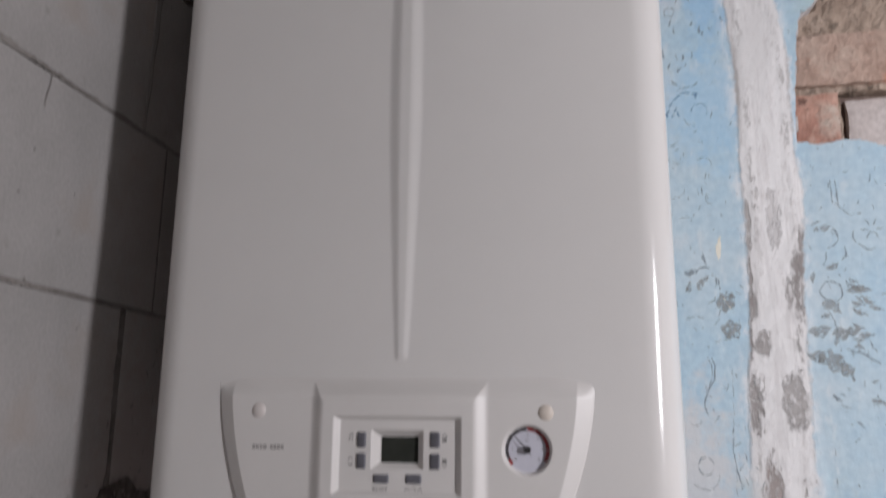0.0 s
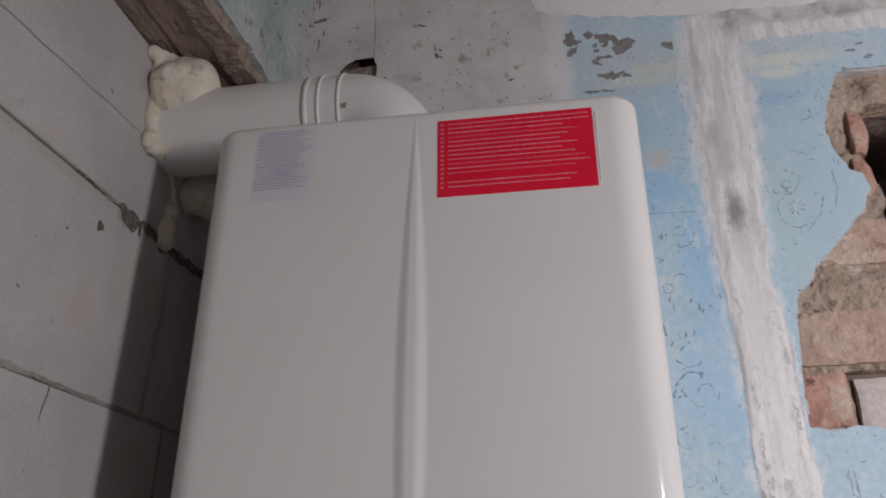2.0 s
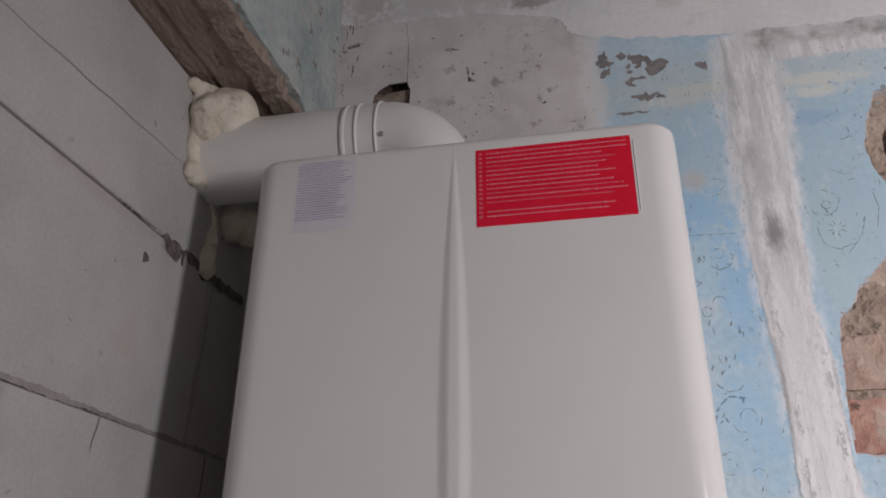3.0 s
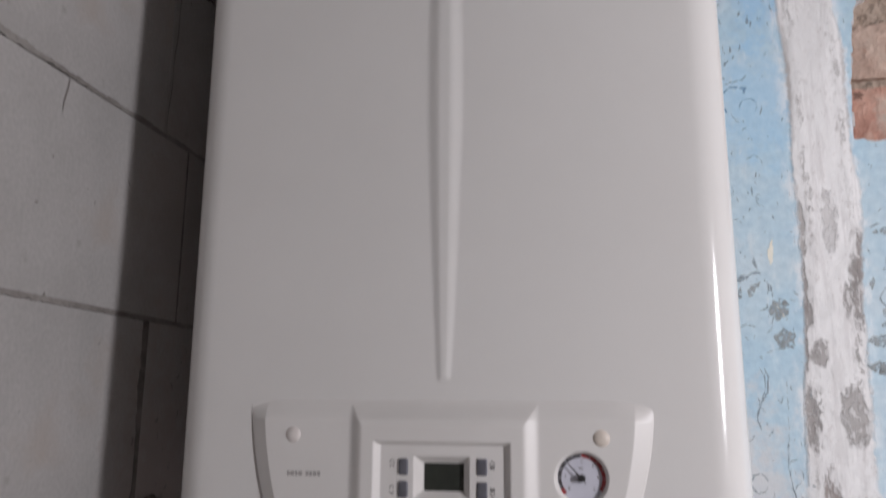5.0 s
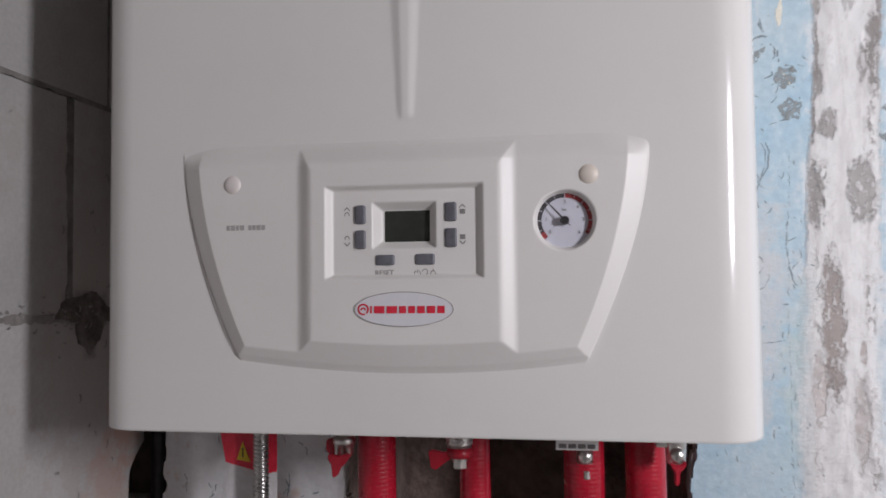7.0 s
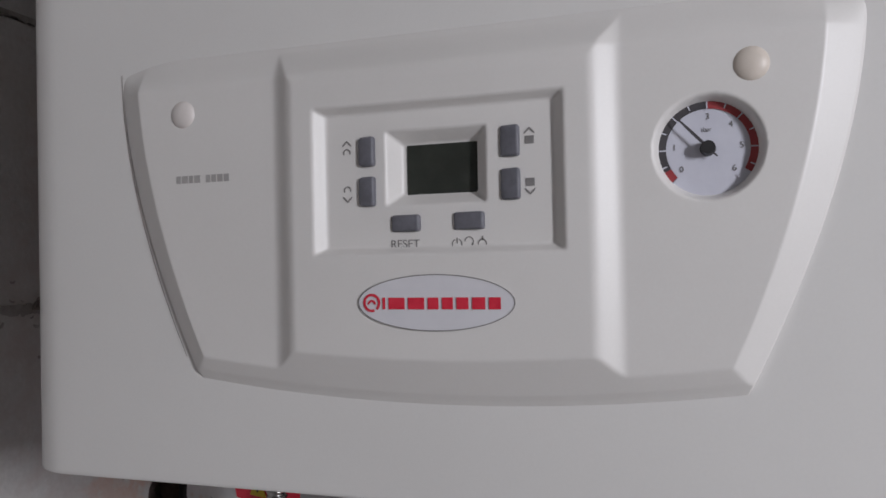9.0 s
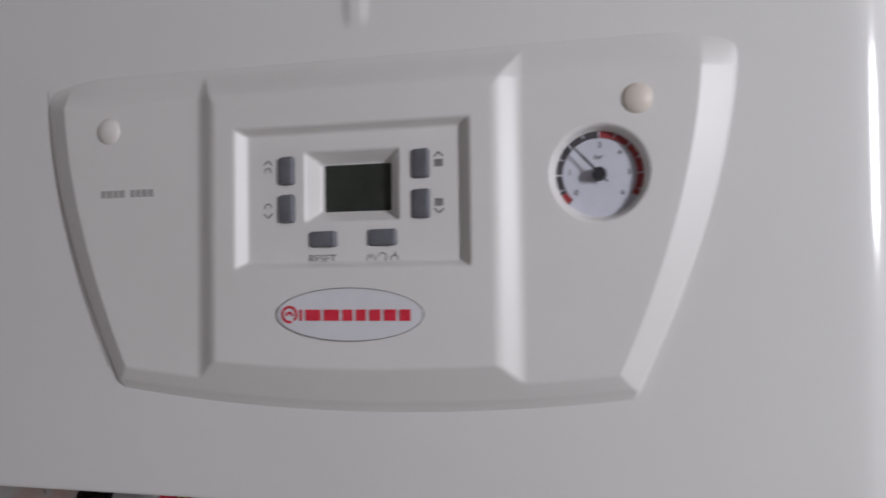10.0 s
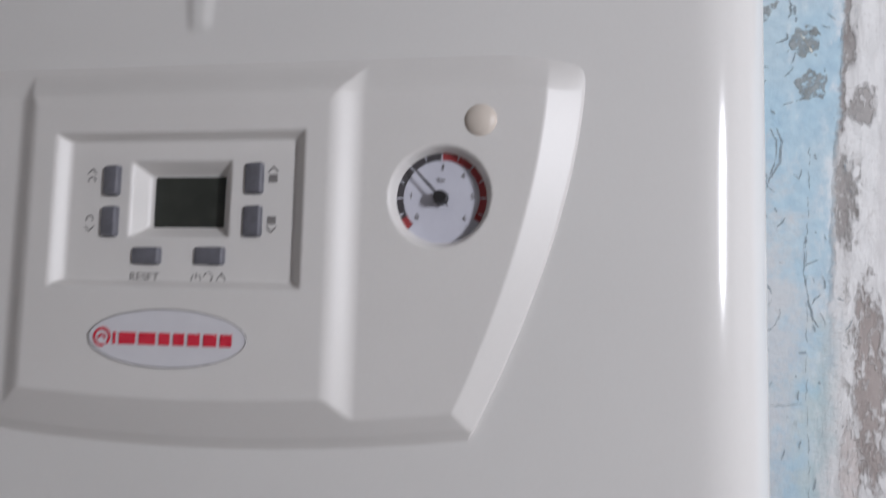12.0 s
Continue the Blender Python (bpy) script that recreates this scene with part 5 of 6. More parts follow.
under(finish("print_line", slab(bmesh.new(), [(SX1 + 0.002, SZ0 + 0.004), (SX1 + 0.0026, SZ0 + 0.004), (SX1 + 0.0026, SZ1 - 0.005), (SX1 + 0.002, SZ1 - 0.005)], FRONT - 0.0006, FRONT - 0.0004), GREY_INK), tab)
LX0, LX1, LZ0, LZ1 = -0.1685, -0.1035, 1.951, 2.0345
film = tagged(finish("lilac_label", slab(bmesh.new(), [(LX0, LZ0), (LX1, LZ0), (LX1, LZ1), (LX0, LZ1)], FRONT - 0.00012, FRONT + 0.0004), LILAC), "pale lilac label printed with fine violet lines", "label")
bm = bmesh.new()
for r in range(24):
    z = LZ1 - 0.0025 - r * 0.0029
    x = LX0 + (0.002 if r % 6 else 0.006)
    end = LX1 - 0.003 - 0.018 * rnd.random()
    while x < end:
        wd = 0.002 + 0.006 * rnd.random()
        slab(bm, [(x, z - 0.0004), (min(x + wd, end), z - 0.0004), (min(x + wd, end), z + 0.0004), (x, z + 0.0004)], FRONT - 0.0005, FRONT - 0.0004)
        x += wd + 0.0007
tagged(under(finish("print", bm, LILAC_INK), film), kind="stuff")

# ---- flue pipe and foam ----
FZ, FY, FR, BR = 2.1225, -0.135, 0.0535, 0.06
flue = thing("flue_pipe", (-0.03, FY, ZT), "white enamelled flue elbow running into the block wall", "flue pipe")
BCX = -0.108
bend = [(BCX + BR * math.sin(a), FY, FZ - BR + BR * math.cos(a)) for a in np.linspace(0, math.pi / 2, 16)]
part("elbow", tube(bmesh.new(), [(-0.148, FY, FZ)] + bend + [(BCX + BR, FY, ZT - 0.012)], FR, 48), FLUE, flue, smooth=True)
part("straight_pipe", tube(bmesh.new(), [(LEFT - 0.12, FY, FZ), (-0.25, FY, FZ), (-0.146, FY, FZ)], FR - 0.0005, 48), FLUE, flue, smooth=True)
for rx, rw, rt in ((-0.147, 0.003, 0.0012), (-0.131, 0.0022, 0.0018), (-0.1065, 0.0022, 0.0018)):
    part("collar_bead", tube(bmesh.new(), [(rx - rw, FY, FZ), (rx - rw * 0.5, FY, FZ), (rx + rw * 0.5, FY, FZ), (rx + rw, FY, FZ)], [FR, FR + rt, FR + rt, FR], 48, False), FLUE, flue, smooth=True)
part("collar_seam", tube(bmesh.new(), [(-0.1514, FY, FZ), (-0.1506, FY, FZ)], FR + 0.0006, 48), SEAM, flue)
sa = radians(18)
bm = bmesh.new()
bmesh.ops.create_cone(bm, cap_ends=True, segments=18, radius1=0.0034, radius2=0.003, depth=0.003, matrix=Matrix.Translation((-0.098, FY - (FR + 0.001) * math.cos(sa), FZ - 0.0 + (FR + 0.001) * math.sin(-sa))) @ Matrix.Rotation(radians(90) - sa, 4, "X"))
part("screw", bm, CHROME, flue)
part("collar", tube(bmesh.new(), [(BCX + BR, FY, ZT - 0.003), (BCX + BR, FY, ZT + 0.006)], FR + 0.008, 40), FLUE, flue, smooth=False)
foam = thing("expanding_foam", (LEFT + 0.01, FY, FZ), "cream expanding foam bulging round the flue pipe at the wall", "foam")
bulge = [(-0.301, -0.174, 2.166, 0.036), (-0.318, -0.182, 2.162, 0.031), (-0.33, -0.12, 2.18, 0.03), (-0.322, -0.185, 2.145, 0.022), (-0.326, -0.18, 2.176, 0.027)]
bulge += [(-0.336, -0.21, 2.193, 0.0095), (-0.33, -0.202, 2.193, 0.01), (-0.322, -0.194, 2.188, 0.013)]
bulge += [(-0.337, FY - 0.055 * math.cos(a), FZ + 0.055 * math.sin(a), 0.0105 + 0.0015 * math.sin(a * 3.1)) for a in np.linspace(-0.7, 0.9, 22)]
bulge += [(-0.335, -0.188, 2.084, 0.0125), (-0.335, -0.176, 2.079, 0.0125), (-0.336, -0.163, 2.08, 0.011)]
seat_lump = [(-0.335, -0.07, 2.068, 0.025), (-0.318, -0.052, 2.068, 0.024), (-0.295, -0.04, 2.078, 0.02)]
# a crust of it runs down the joint below the pipe
crust = [(-0.343, -0.124 + 0.005 * k, 2.076 - 0.007 * k, 0.006) for k in range(4)]
crust += [(-0.344, -0.106 - 0.001 * k + 0.0025 * math.sin(k * 1.9), 2.05 - 0.0092 * k, 0.0068 + 0.0013 * k + 0.0018 * math.sin(k * 2.6)) for k in range(8)]
lumps = bulge + seat_lump + crust
for piece_name, piece in (("bulge", bulge), ("lower_bulge", seat_lump), ("crust", crust)):
    bm = bmesh.new()
    for lx, ly, lz, lr in piece:
        bmesh.ops.create_icosphere(bm, subdivisions=4, radius=lr, matrix=Matrix.Translation((lx, ly, lz)))
    for v in bm.verts:
        p = v.co.copy()
        v.co += noise.noise_vector(p * 40) * 0.004 + noise.noise_vector(p * 130) * 0.0012
        v.co.z = min(v.co.z, SOFFIT_Z - 0.002)
    blob = part(piece_name, bm, FOAM, foam, smooth=True)
    fuse = blob.modifiers.new("fuse", "REMESH")
    fuse.mode, fuse.voxel_size, fuse.use_smooth_shade = "VOXEL", 0.002, True
    soft = blob.modifiers.new("soft", "SMOOTH")
    soft.factor, soft.iterations = 0.5, 7


def foam_gap(Y, Z):
    d = np.full(Y.shape, -1.0)
    for lx, ly, lz, lr in lumps:
        d = np.maximum(d, lr * 0.95 + 0.0008 + 0.003 * fbm(Y, Z, 60, 401) - np.hypot(Y - ly, Z - lz))
    return d


# flat dark sheet stands in for the shadow between foam and blocks
sheet("foam_crack", foam_gap, -0.24, -0.02, 1.95, 2.2, 0.0022, -0.0008, 0.003, CHIP_AND_GAP, wall_left, label="dark sheet painted as the shadowed gap round the foam", flip=LEFT)

# ---- pipework below the heater ----


def corrugated(name, x, y, r, pitch, depth, mat, label, category, z0=0.02, z1=ZB + 0.014):
    n = int((z1 - z0) / (pitch / 4))
    path = [(x + 0.0008 * math.sin(i * 0.006), y, z1 - (z1 - z0) * i / n) for i in range(n + 1)]
    rad = [r + depth * (0.5 + 0.5 * math.cos(i * math.pi / 2)) for i in range(n + 1)]
    return tagged(finish(name, tube(bmesh.new(), path, rad, 20), mat, True), label, category, group="pipes under the boiler")


corrugated("red_pipe", -0.0535, -0.12, 0.0155, 0.0034, 0.0002, RED_PIPE, "red corrugated sleeve over a heating pipe", "pipe")
corrugated("red_pipe", 0.0255, -0.11, 0.0125, 0.0034, 0.0002, RED_PIPE, "slim red corrugated sleeve over a water pipe", "pipe")
corrugated("red_pipe", 0.112, -0.115, 0.0158, 0.0034, 0.0002, RED_PIPE, "red corrugated sleeve over a heating pipe", "pipe")
corrugated("red_pipe", 0.1605, -0.1, 0.0158, 0.0034, 0.0002, RED_PIPE, "thick red corrugated sleeve over a heating pipe", "pipe")
corrugated("gas_hose", -0.1525, -0.12, 0.0055, 0.0034, 0.0013, STEEL, "stainless corrugated gas hose under the boiler", "hose")


def turned(bm, x, y, steps, seg=24):
    """A lathe-turned fitting with an upright axis, from (height, radius) steps."""
    return tube(bm, [(x, y, z) for z, r in steps], [r for z, r in steps], seg)


def lever(bm, x, y, z, pts, thick=0.0036):
    slab(bm, [(x + u, z + w) for u, w in pts], y - thick / 2, y + thick / 2)
    bmesh.ops.bevel(bm, geom=list(bm.edges), offset=0.0008, segments=2, affect="EDGES")
    return bm


def dome(bm, x, y, z, r):
    bmesh.ops.create_uvsphere(bm, u_segments=24, v_segments=14, radius=r, matrix=Matrix.LocRotScale((x, y, z), None, (1, 0.8, 1.05)))
    return bm


VALVES = "valves under the boiler"
x, y, z = -0.0745, -0.14, 1.263
v = thing("stop_valve", (x, y, z), "nickel stop valve with a red tapered lever pointing down", "valve", group=VALVES)
part("valve_body", turned(bmesh.new(), x, y, [(ZB + 0.013, 0.0072), (1.2752, 0.0072), (1.275, 0.0086), (1.27, 0.0088), (1.2698, 0.0078), (1.262, 0.0076), (1.26, 0.006)]), CHROME, v, smooth=True)
part("handle", lever(bmesh.new(), x, y - 0.008, z, [(-0.009, 0.001), (-0.002, -0.0015), (0.0065, 0.0012), (0.007, -0.002), (0.0028, -0.008), (0.0, -0.0095), (-0.003, -0.0165), (-0.0068, -0.0182), (-0.0082, -0.008), (-0.0115, -0.003)]), RED_HANDLE, v, "red lacquered lever")
part("handle_cheek", lever(bmesh.new(), x, y + 0.002, z, [(-0.015, 0.009), (-0.007, 0.011), (-0.006, -0.003), (-0.011, -0.004), (-0.0155, 0.001)]), RED_HANDLE, v)
x, y, z = 0.0175, -0.14, 1.263
v = thing("stop_valve", (x, y, z), "nickel stop valve with a red butterfly handle turned sideways", "valve", group=VALVES)
steps = [(ZB + 0.013, 0.008), (1.279, 0.008)]
for k in range(4):
    steps += [(1.2788 - 0.002 * k, 0.0105), (1.2776 - 0.002 * k, 0.0105), (1.2774 - 0.002 * k, 0.0096)]
part("valve_body", turned(bmesh.new(), x, y, steps + [(1.2695, 0.0096), (1.2693, 0.006), (1.259, 0.006)]), CHROME, v, smooth=True)
bm = turned(bmesh.new(), x, y, [(1.2688, 0.006), (1.2686, 0.0098), (1.264, 0.0102), (1.2615, 0.0085), (1.2612, 0.005)])
part("handle_hub", bm, RED_HANDLE, v, smooth=True)
part("handle", lever(bmesh.new(), x, y - 0.003, z, [(-0.024, 0.003), (-0.021, 0.0045), (-0.013, 0.003), (-0.006, 0.003), (-0.006, -0.002), (-0.012, -0.006), (-0.018, -0.011), (-0.022, -0.009)], 0.005), RED_HANDLE, v, "red lacquered butterfly handle")
part("cap_nut", turned(bmesh.new(), x, y, [(1.2605, 0.0056), (1.2536, 0.0056), (1.2528, 0.0045)], 6), CHROME, v)
x, y, z = 0.1125, -0.148, 1.266
v = thing("drain_valve", (x, y, z), "small nickel drain valve with a domed cap", "valve", group=VALVES)
part("valve_body", turned(bmesh.new(), x, y + 0.008, [(ZB + 0.013, 0.0065), (1.275, 0.0065), (1.2748, 0.0078), (1.271, 0.0078), (1.2708, 0.006), (1.26, 0.006), (1.259, 0.004)]), CHROME, v, smooth=True)
part("cap_nut", dome(bmesh.new(), x, y, z, 0.0055), CHROME, v, smooth=True)
part("vent_nut", turned(bmesh.new(), x + 0.001, y - 0.001, [(1.2555, 0.0022), (1.25, 0.0024)], 6), CHROME, v)
x, y, z = 0.179, -0.146, 1.268
v = thing("stop_valve", (x, y, z), "nickel stop valve with a domed cap and red forked lever", "valve", group=VALVES)
part("valve_body", box(turned(bmesh.new(), x, y + 0.008, [(ZB + 0.013, 0.008), (1.278, 0.008), (1.262, 0.007), (1.26, 0.005)]), x - 0.0145, x + 0.0075, y + 0.004, y + 0.014, 1.2725, 1.2785, 0.001), CHROME, v)
part("cap_nut", dome(bmesh.new(), x, y, z, 0.0058), CHROME, v, smooth=True)
part("handle", lever(bmesh.new(), x, y - 0.002, z - 0.004, [(-0.0056, 0.0), (-0.003, -0.0022), (0.002, -0.0022), (0.0052, 0.0012), (0.0062, -0.0005), (0.0045, -0.0045), (0.0012, -0.0075), (0.0008, -0.0165), (-0.0028, -0.017), (-0.0026, -0.0075), (-0.005, -0.0045)]), RED_HANDLE, v, "red lacquered forked lever")
tag = thing("gas_label", (-0.161, -0.1, 1.24), "red gas label with a yellow warning triangle", "label")
GX0 = -0.003
part("card", slab(bmesh.new(), [(GX0 - 0.2, 1.31), (GX0 - 0.141, 1.31), (GX0 - 0.141, 1.237), (GX0 - 0.151, 1.235), (GX0 - 0.187, 1.244)], -0.106, -0.105), RED_INK, tag)
part("paper", slab(bmesh.new(), [(GX0 - 0.187, 1.2442), (GX0 - 0.151, 1.2352), (GX0 - 0.141, 1.2372), (GX0 - 0.142, 1.18), (GX0 - 0.183, 1.18)], -0.1046, -0.104), PAPER, tag, "white lower half of the label")
part("triangle", slab(bmesh.new(), [(GX0 - 0.1765, 1.2465), (GX0 - 0.1645, 1.2445), (GX0 - 0.1715, 1.2615)], -0.1066, -0.106), YELLOW, tag)
part("mark", slab(bmesh.new(), [(GX0 - 0.1716, 1.2485), (GX0 - 0.1706, 1.2485), (GX0 - 0.1706, 1.2565), (GX0 - 0.1716, 1.2565)], -0.107, -0.1066), BLACK, tag)
plate = tagged(finish("rating_label", box(bmesh.new(), 0.0915, 0.1215, -0.166, -0.165, 1.2745, 1.306), LABEL_WHITE), "small grey rating label hanging under the boiler", "label")
bm = bmesh.new()
for k in range(4):
    slab(bm, [(0.0935 + k * 0.0068, 1.2758), (0.099 + k * 0.0068, 1.2758), (0.099 + k * 0.0068, 1.279), (0.0935 + k * 0.0068, 1.279)], -0.1664, -0.166)
under(finish("printed_bars", bm, DARK_INK), plate)
cable = bmesh.new()
tube(cable, [(-0.336 + 0.004 * math.sin(k * 0.7), 0.03 + 0.008 * math.sin(k * 0.5), 1.33 - k * 0.05) for k in range(10)], 0.009, 14)
tagged(finish("cable", cable, BLACK, True), "thick black cable running down in the wall corner", "cable")

# ---- worn stencil pattern on the limewash ----
rnd = random.Random(11)
ink, ink_blue, ink_dark, petals, chips, scuff = (bmesh.new() for _ in range(6))
PY = -0.0014
DEEP = [0]
ON_WALL = WALL_LIE.inverted()


def py():
    """Each bit of print lies a hair over the one before."""
    DEEP[0] += 1
    return PY - DEEP[0] * 4e-7


def sound(x, z):
    """Whether the limewash is whole at this place."""
    p = ON_WALL @ Vector((x, 0, z))
    X, Z = np.meshgrid([p.x, p.x + 1e-3], [p.z, p.z + 1e-3])
    return float(blue_field(X, Z)[0, 0]) > 0.004


def brush(bm, pts, w):
    """A hand-wide line through a few points, uneven and here and there rubbed off."""
    fine = []
    for i, ((ax, az), (bx, bz)) in enumerate(zip(pts, pts[1:])):
        n = max(2, int(math.hypot(bx - ax, bz - az) / 0.0016))
        fine += [(ax + (bx - ax) * k / n, az + (bz - az) * k / n) for k in range(n)]
    fine.append(pts[-1])
    if len(fine) > 4:
        fine = [((a[0] + b[0] + c[0]) / 3 + rnd.gauss(0, 0.0003), (a[1] + b[1] + c[1]) / 3 + rnd.gauss(0, 0.0003)) for a, b, c in zip(fine, fine[1:], fine[2:])]
    run = []
    for p in fine:
        run.append(p)
        if len(run) > 4 and rnd.random() < 0.11:
            stroke(bm, run, w * rnd.uniform(0.6, 1.3), py())
            run = []
    if len(run) > 2:
        stroke(bm, run, w * rnd.uniform(0.6, 1.2), py())


def arc(bm, cx, cz, r, a0, a1, w=0.0013, tall=1.0):
    n = max(5, int(abs(a1 - a0) / 15))
    wob = rnd.uniform(0, 6)
    brush(bm, [(cx + r * (1 + 0.07 * math.sin(k * 1.3 + wob)) * math.cos(radians(a0 + (a1 - a0) * k / n)), cz + tall * r * (1 + 0.07 * math.sin(k * 1.7 + wob)) * math.sin(radians(a0 + (a1 - a0) * k / n))) for k in range(n + 1)], w)


def leaf(bm, cx, cz, size, ang, wide=0.4):
    """A pointed, slightly bent leaf with an uneven edge."""
    c, s = math.cos(radians(ang)), math.sin(radians(ang))
    lie, bend_k, upper, lower = py(), rnd.uniform(-0.16, 0.16), [], []
    for k in range(10):
        u = k / 9
        w = 0.5 * wide * math.sin(math.pi * u ** 0.8) * rnd.uniform(0.45, 1.15)
        mid = bend_k * math.sin(math.pi * u) + rnd.uniform(-0.04, 0.04)
        for side, row in ((1, upper), (-1, lower)):
            p, q = size * (u - 0.5), size * (mid + side * w)
            if k in (0, 9) and side < 0:
                continue
            row.append((cx + p * c - q * s, cz + p * s + q * c))
    bm.faces.new([bm.verts.new((x, lie, z)) for x, z in upper + lower[::-1]])


def blot(bm, cx, cz, r, lobes=0, flat=1.0):
    """A blotch with a ragged outline, lobed like a rose where lobes is given."""
    n, turn, lie, vs = 34, rnd.uniform(0, 6), py(), []
    for k in range(n):
        a = k * math.tau / n
        q = r * (0.86 + (0.13 * math.sin(lobes * a + turn) if lobes else 0.25 * math.sin(2 * a + turn)) + rnd.uniform(-0.12, 0.12))
        vs.append(bm.verts.new((cx + q * math.cos(a), lie, cz + flat * q * math.sin(a))))
    bm.faces.new(vs)


# the band between the boiler and the chase, from the top down
arc(ink, 0.285, 2.004, 0.0065, 150, -170)
arc(ink, 0.286, 1.997, 0.0145, 35, -150)
leaf(ink, 0.262, 1.998, 0.011, 70, 0.5)
leaf(ink, 0.268, 2.0, 0.007, 95, 0.4)
brush(ink_blue, [(0.244, 2.032), (0.275, 2.0305), (0.314, 2.03)], 0.0011)
brush(ink, [(0.252, 1.972), (0.262, 1.964)], 0.0012)
arc(ink, 0.278, 1.939, 0.0085, 10, 190)
arc(ink, 0.262, 1.929, 0.006, 0, 350)
brush(ink, [(0.264, 1.921), (0.261, 1.912), (0.2635, 1.909)], 0.0017)
arc(ink, 0.247, 1.94, 0.009, 60, 160)
for x, z, q, an in ((0.286, 1.913, 0.008, 70), (0.295, 1.904, 0.011, 85), (0.298, 1.899, 0.008, 80), (0.251, 1.878, 0.017, 100), (0.259, 1.86, 0.009, 70), (0.274, 1.87, 0.009, 85), (0.284, 1.872, 0.008, 80), (0.27, 1.854, 0.009, 50), (0.277, 1.861, 0.006, 60)):
    leaf(ink, x, z, q, an, 0.32)
arc(ink, 0.276, 1.848, 0.0165, 195, 345, 0.0017)
brush(ink_blue, [(0.269, 1.8265), (0.28, 1.8245), (0.29, 1.823)], 0.0028)
brush(ink_blue, [(0.271, 1.826), (0.262, 1.818), (0.2545, 1.808)], 0.0027)
brush(ink_blue, [(0.286, 1.823), (0.2855, 1.818)], 0.003)
arc(ink_blue, 0.289, 1.803, 0.0088, -45, 200, 0.0016)
for x, z, q, an in ((0.263, 1.805, 0.008, 60), (0.2655, 1.8, 0.008, 110), (0.26, 1.7975, 0.007, 30), (0.255, 1.801, 0.012, 75)):
    leaf(ink_blue, x, z, q, an, 0.35)
arc(ink, 0.283, 1.797, 0.0125, 185, 280)
arc(ink, 0.294, 1.799, 0.0085, -55, 25)
for x, z, r, a0, a1 in ((0.262, 1.752, 0.012, 80, 300), (0.29, 1.738, 0.008, -30, 160), (0.256, 1.71, 0.011, 200, 400), (0.296, 1.698, 0.007, 100, 280), (0.266, 1.668, 0.009, 20, 150)):
    arc(ink, x, z, r, a0, a1, 0.001)
for k in range(14):
    leaf(ink, rnd.uniform(0.245, 0.31), rnd.uniform(1.66, 1.78), rnd.uniform(0.003, 0.009), rnd.gauss(80, 25), 0.25)
# a sprig and two rose blots
leaf(ink, 0.269, 1.6145, 0.016, 12, 0.5)
for x, z, q, an in ((0.265, 1.598, 0.015, 75), (0.279, 1.601, 0.017, 62), (0.2845, 1.606, 0.01, 55)):
    leaf(ink_dark, x, z, q, an, 0.42)
brush(ink, [(0.28, 1.634), (0.2835, 1.626), (0.288, 1.6185)], 0.0024)
brush(ink, [(0.274, 1.616), (0.282, 1.62), (0.29, 1.618)], 0.002)
arc(ink, 0.286, 1.604, 0.009, -50, 70, 0.0014)
brush(ink, [(0.2965, 1.608), (0.2972, 1.593)], 0.002)
blot(ink_dark, 0.3022, 1.5802, 0.0112, 5)
blot(ink_dark, 0.3064, 1.5505, 0.0112, 5, 1.08)
leaf(ink_dark, 0.308, 1.588, 0.013, -35, 0.5)
brush(scuff, [(0.298, 1.59), (0.303, 1.5815), (0.308, 1.571)], 0.0012)
brush(ink, [(0.283, 1.5795), (0.2945, 1.584)], 0.0018)
brush(ink, [(0.286, 1.5365), (0.296, 1.5395), (0.304, 1.541)], 0.0012)
leaf(scuff, 0.3002, 1.641, 0.028, 82, 0.24)
# vines and rings lower down
arc(ink, 0.272, 1.552, 0.0135, 50, 140)
for off in (0.0, 0.0042):
    brush(ink, [(0.279 + off, 1.523), (0.284 + off * 0.8, 1.512), (0.2832 + off * 0.6, 1.499), (0.2775 + off * 0.3, 1.486), (0.2735, 1.472), (0.277, 1.459)], 0.0015)
    brush(ink, [(0.2655 + off, 1.336), (0.27 + off, 1.325), (0.2695 + off, 1.308), (0.2665 + off, 1.289)], 0.0018)
arc(ink, 0.2715, 1.409, 0.0077, 0, 355, 0.0014, 1.2)
arc(ink, 0.27, 1.4, 0.0148, 205, 372, 0.0014)
brush(ink, [(0.301, 1.45), (0.299, 1.424), (0.304, 1.396), (0.309, 1.386)], 0.0016)
brush(ink, [(0.2935, 1.491), (0.2975, 1.486), (0.3, 1.4955)], 0.0013)
brush(ink, [(0.2625, 1.3365), (0.28, 1.338), (0.298, 1.3402)], 0.001)
brush(ink, [(0.2955, 1.3725), (0.3, 1.373)], 0.0018)
arc(ink, 0.262, 1.461, 0.011, -30, -120)
for k in range(20):
    q = 1.51 - 0.017 * k
    brush(ink, [(0.3 + 0.035 * max(0, q - 1.4), q), (0.3 + 0.035 * max(0, q - 1.4) + 0.0008 * math.sin(q * 300), q - 0.0165)], 0.0006)
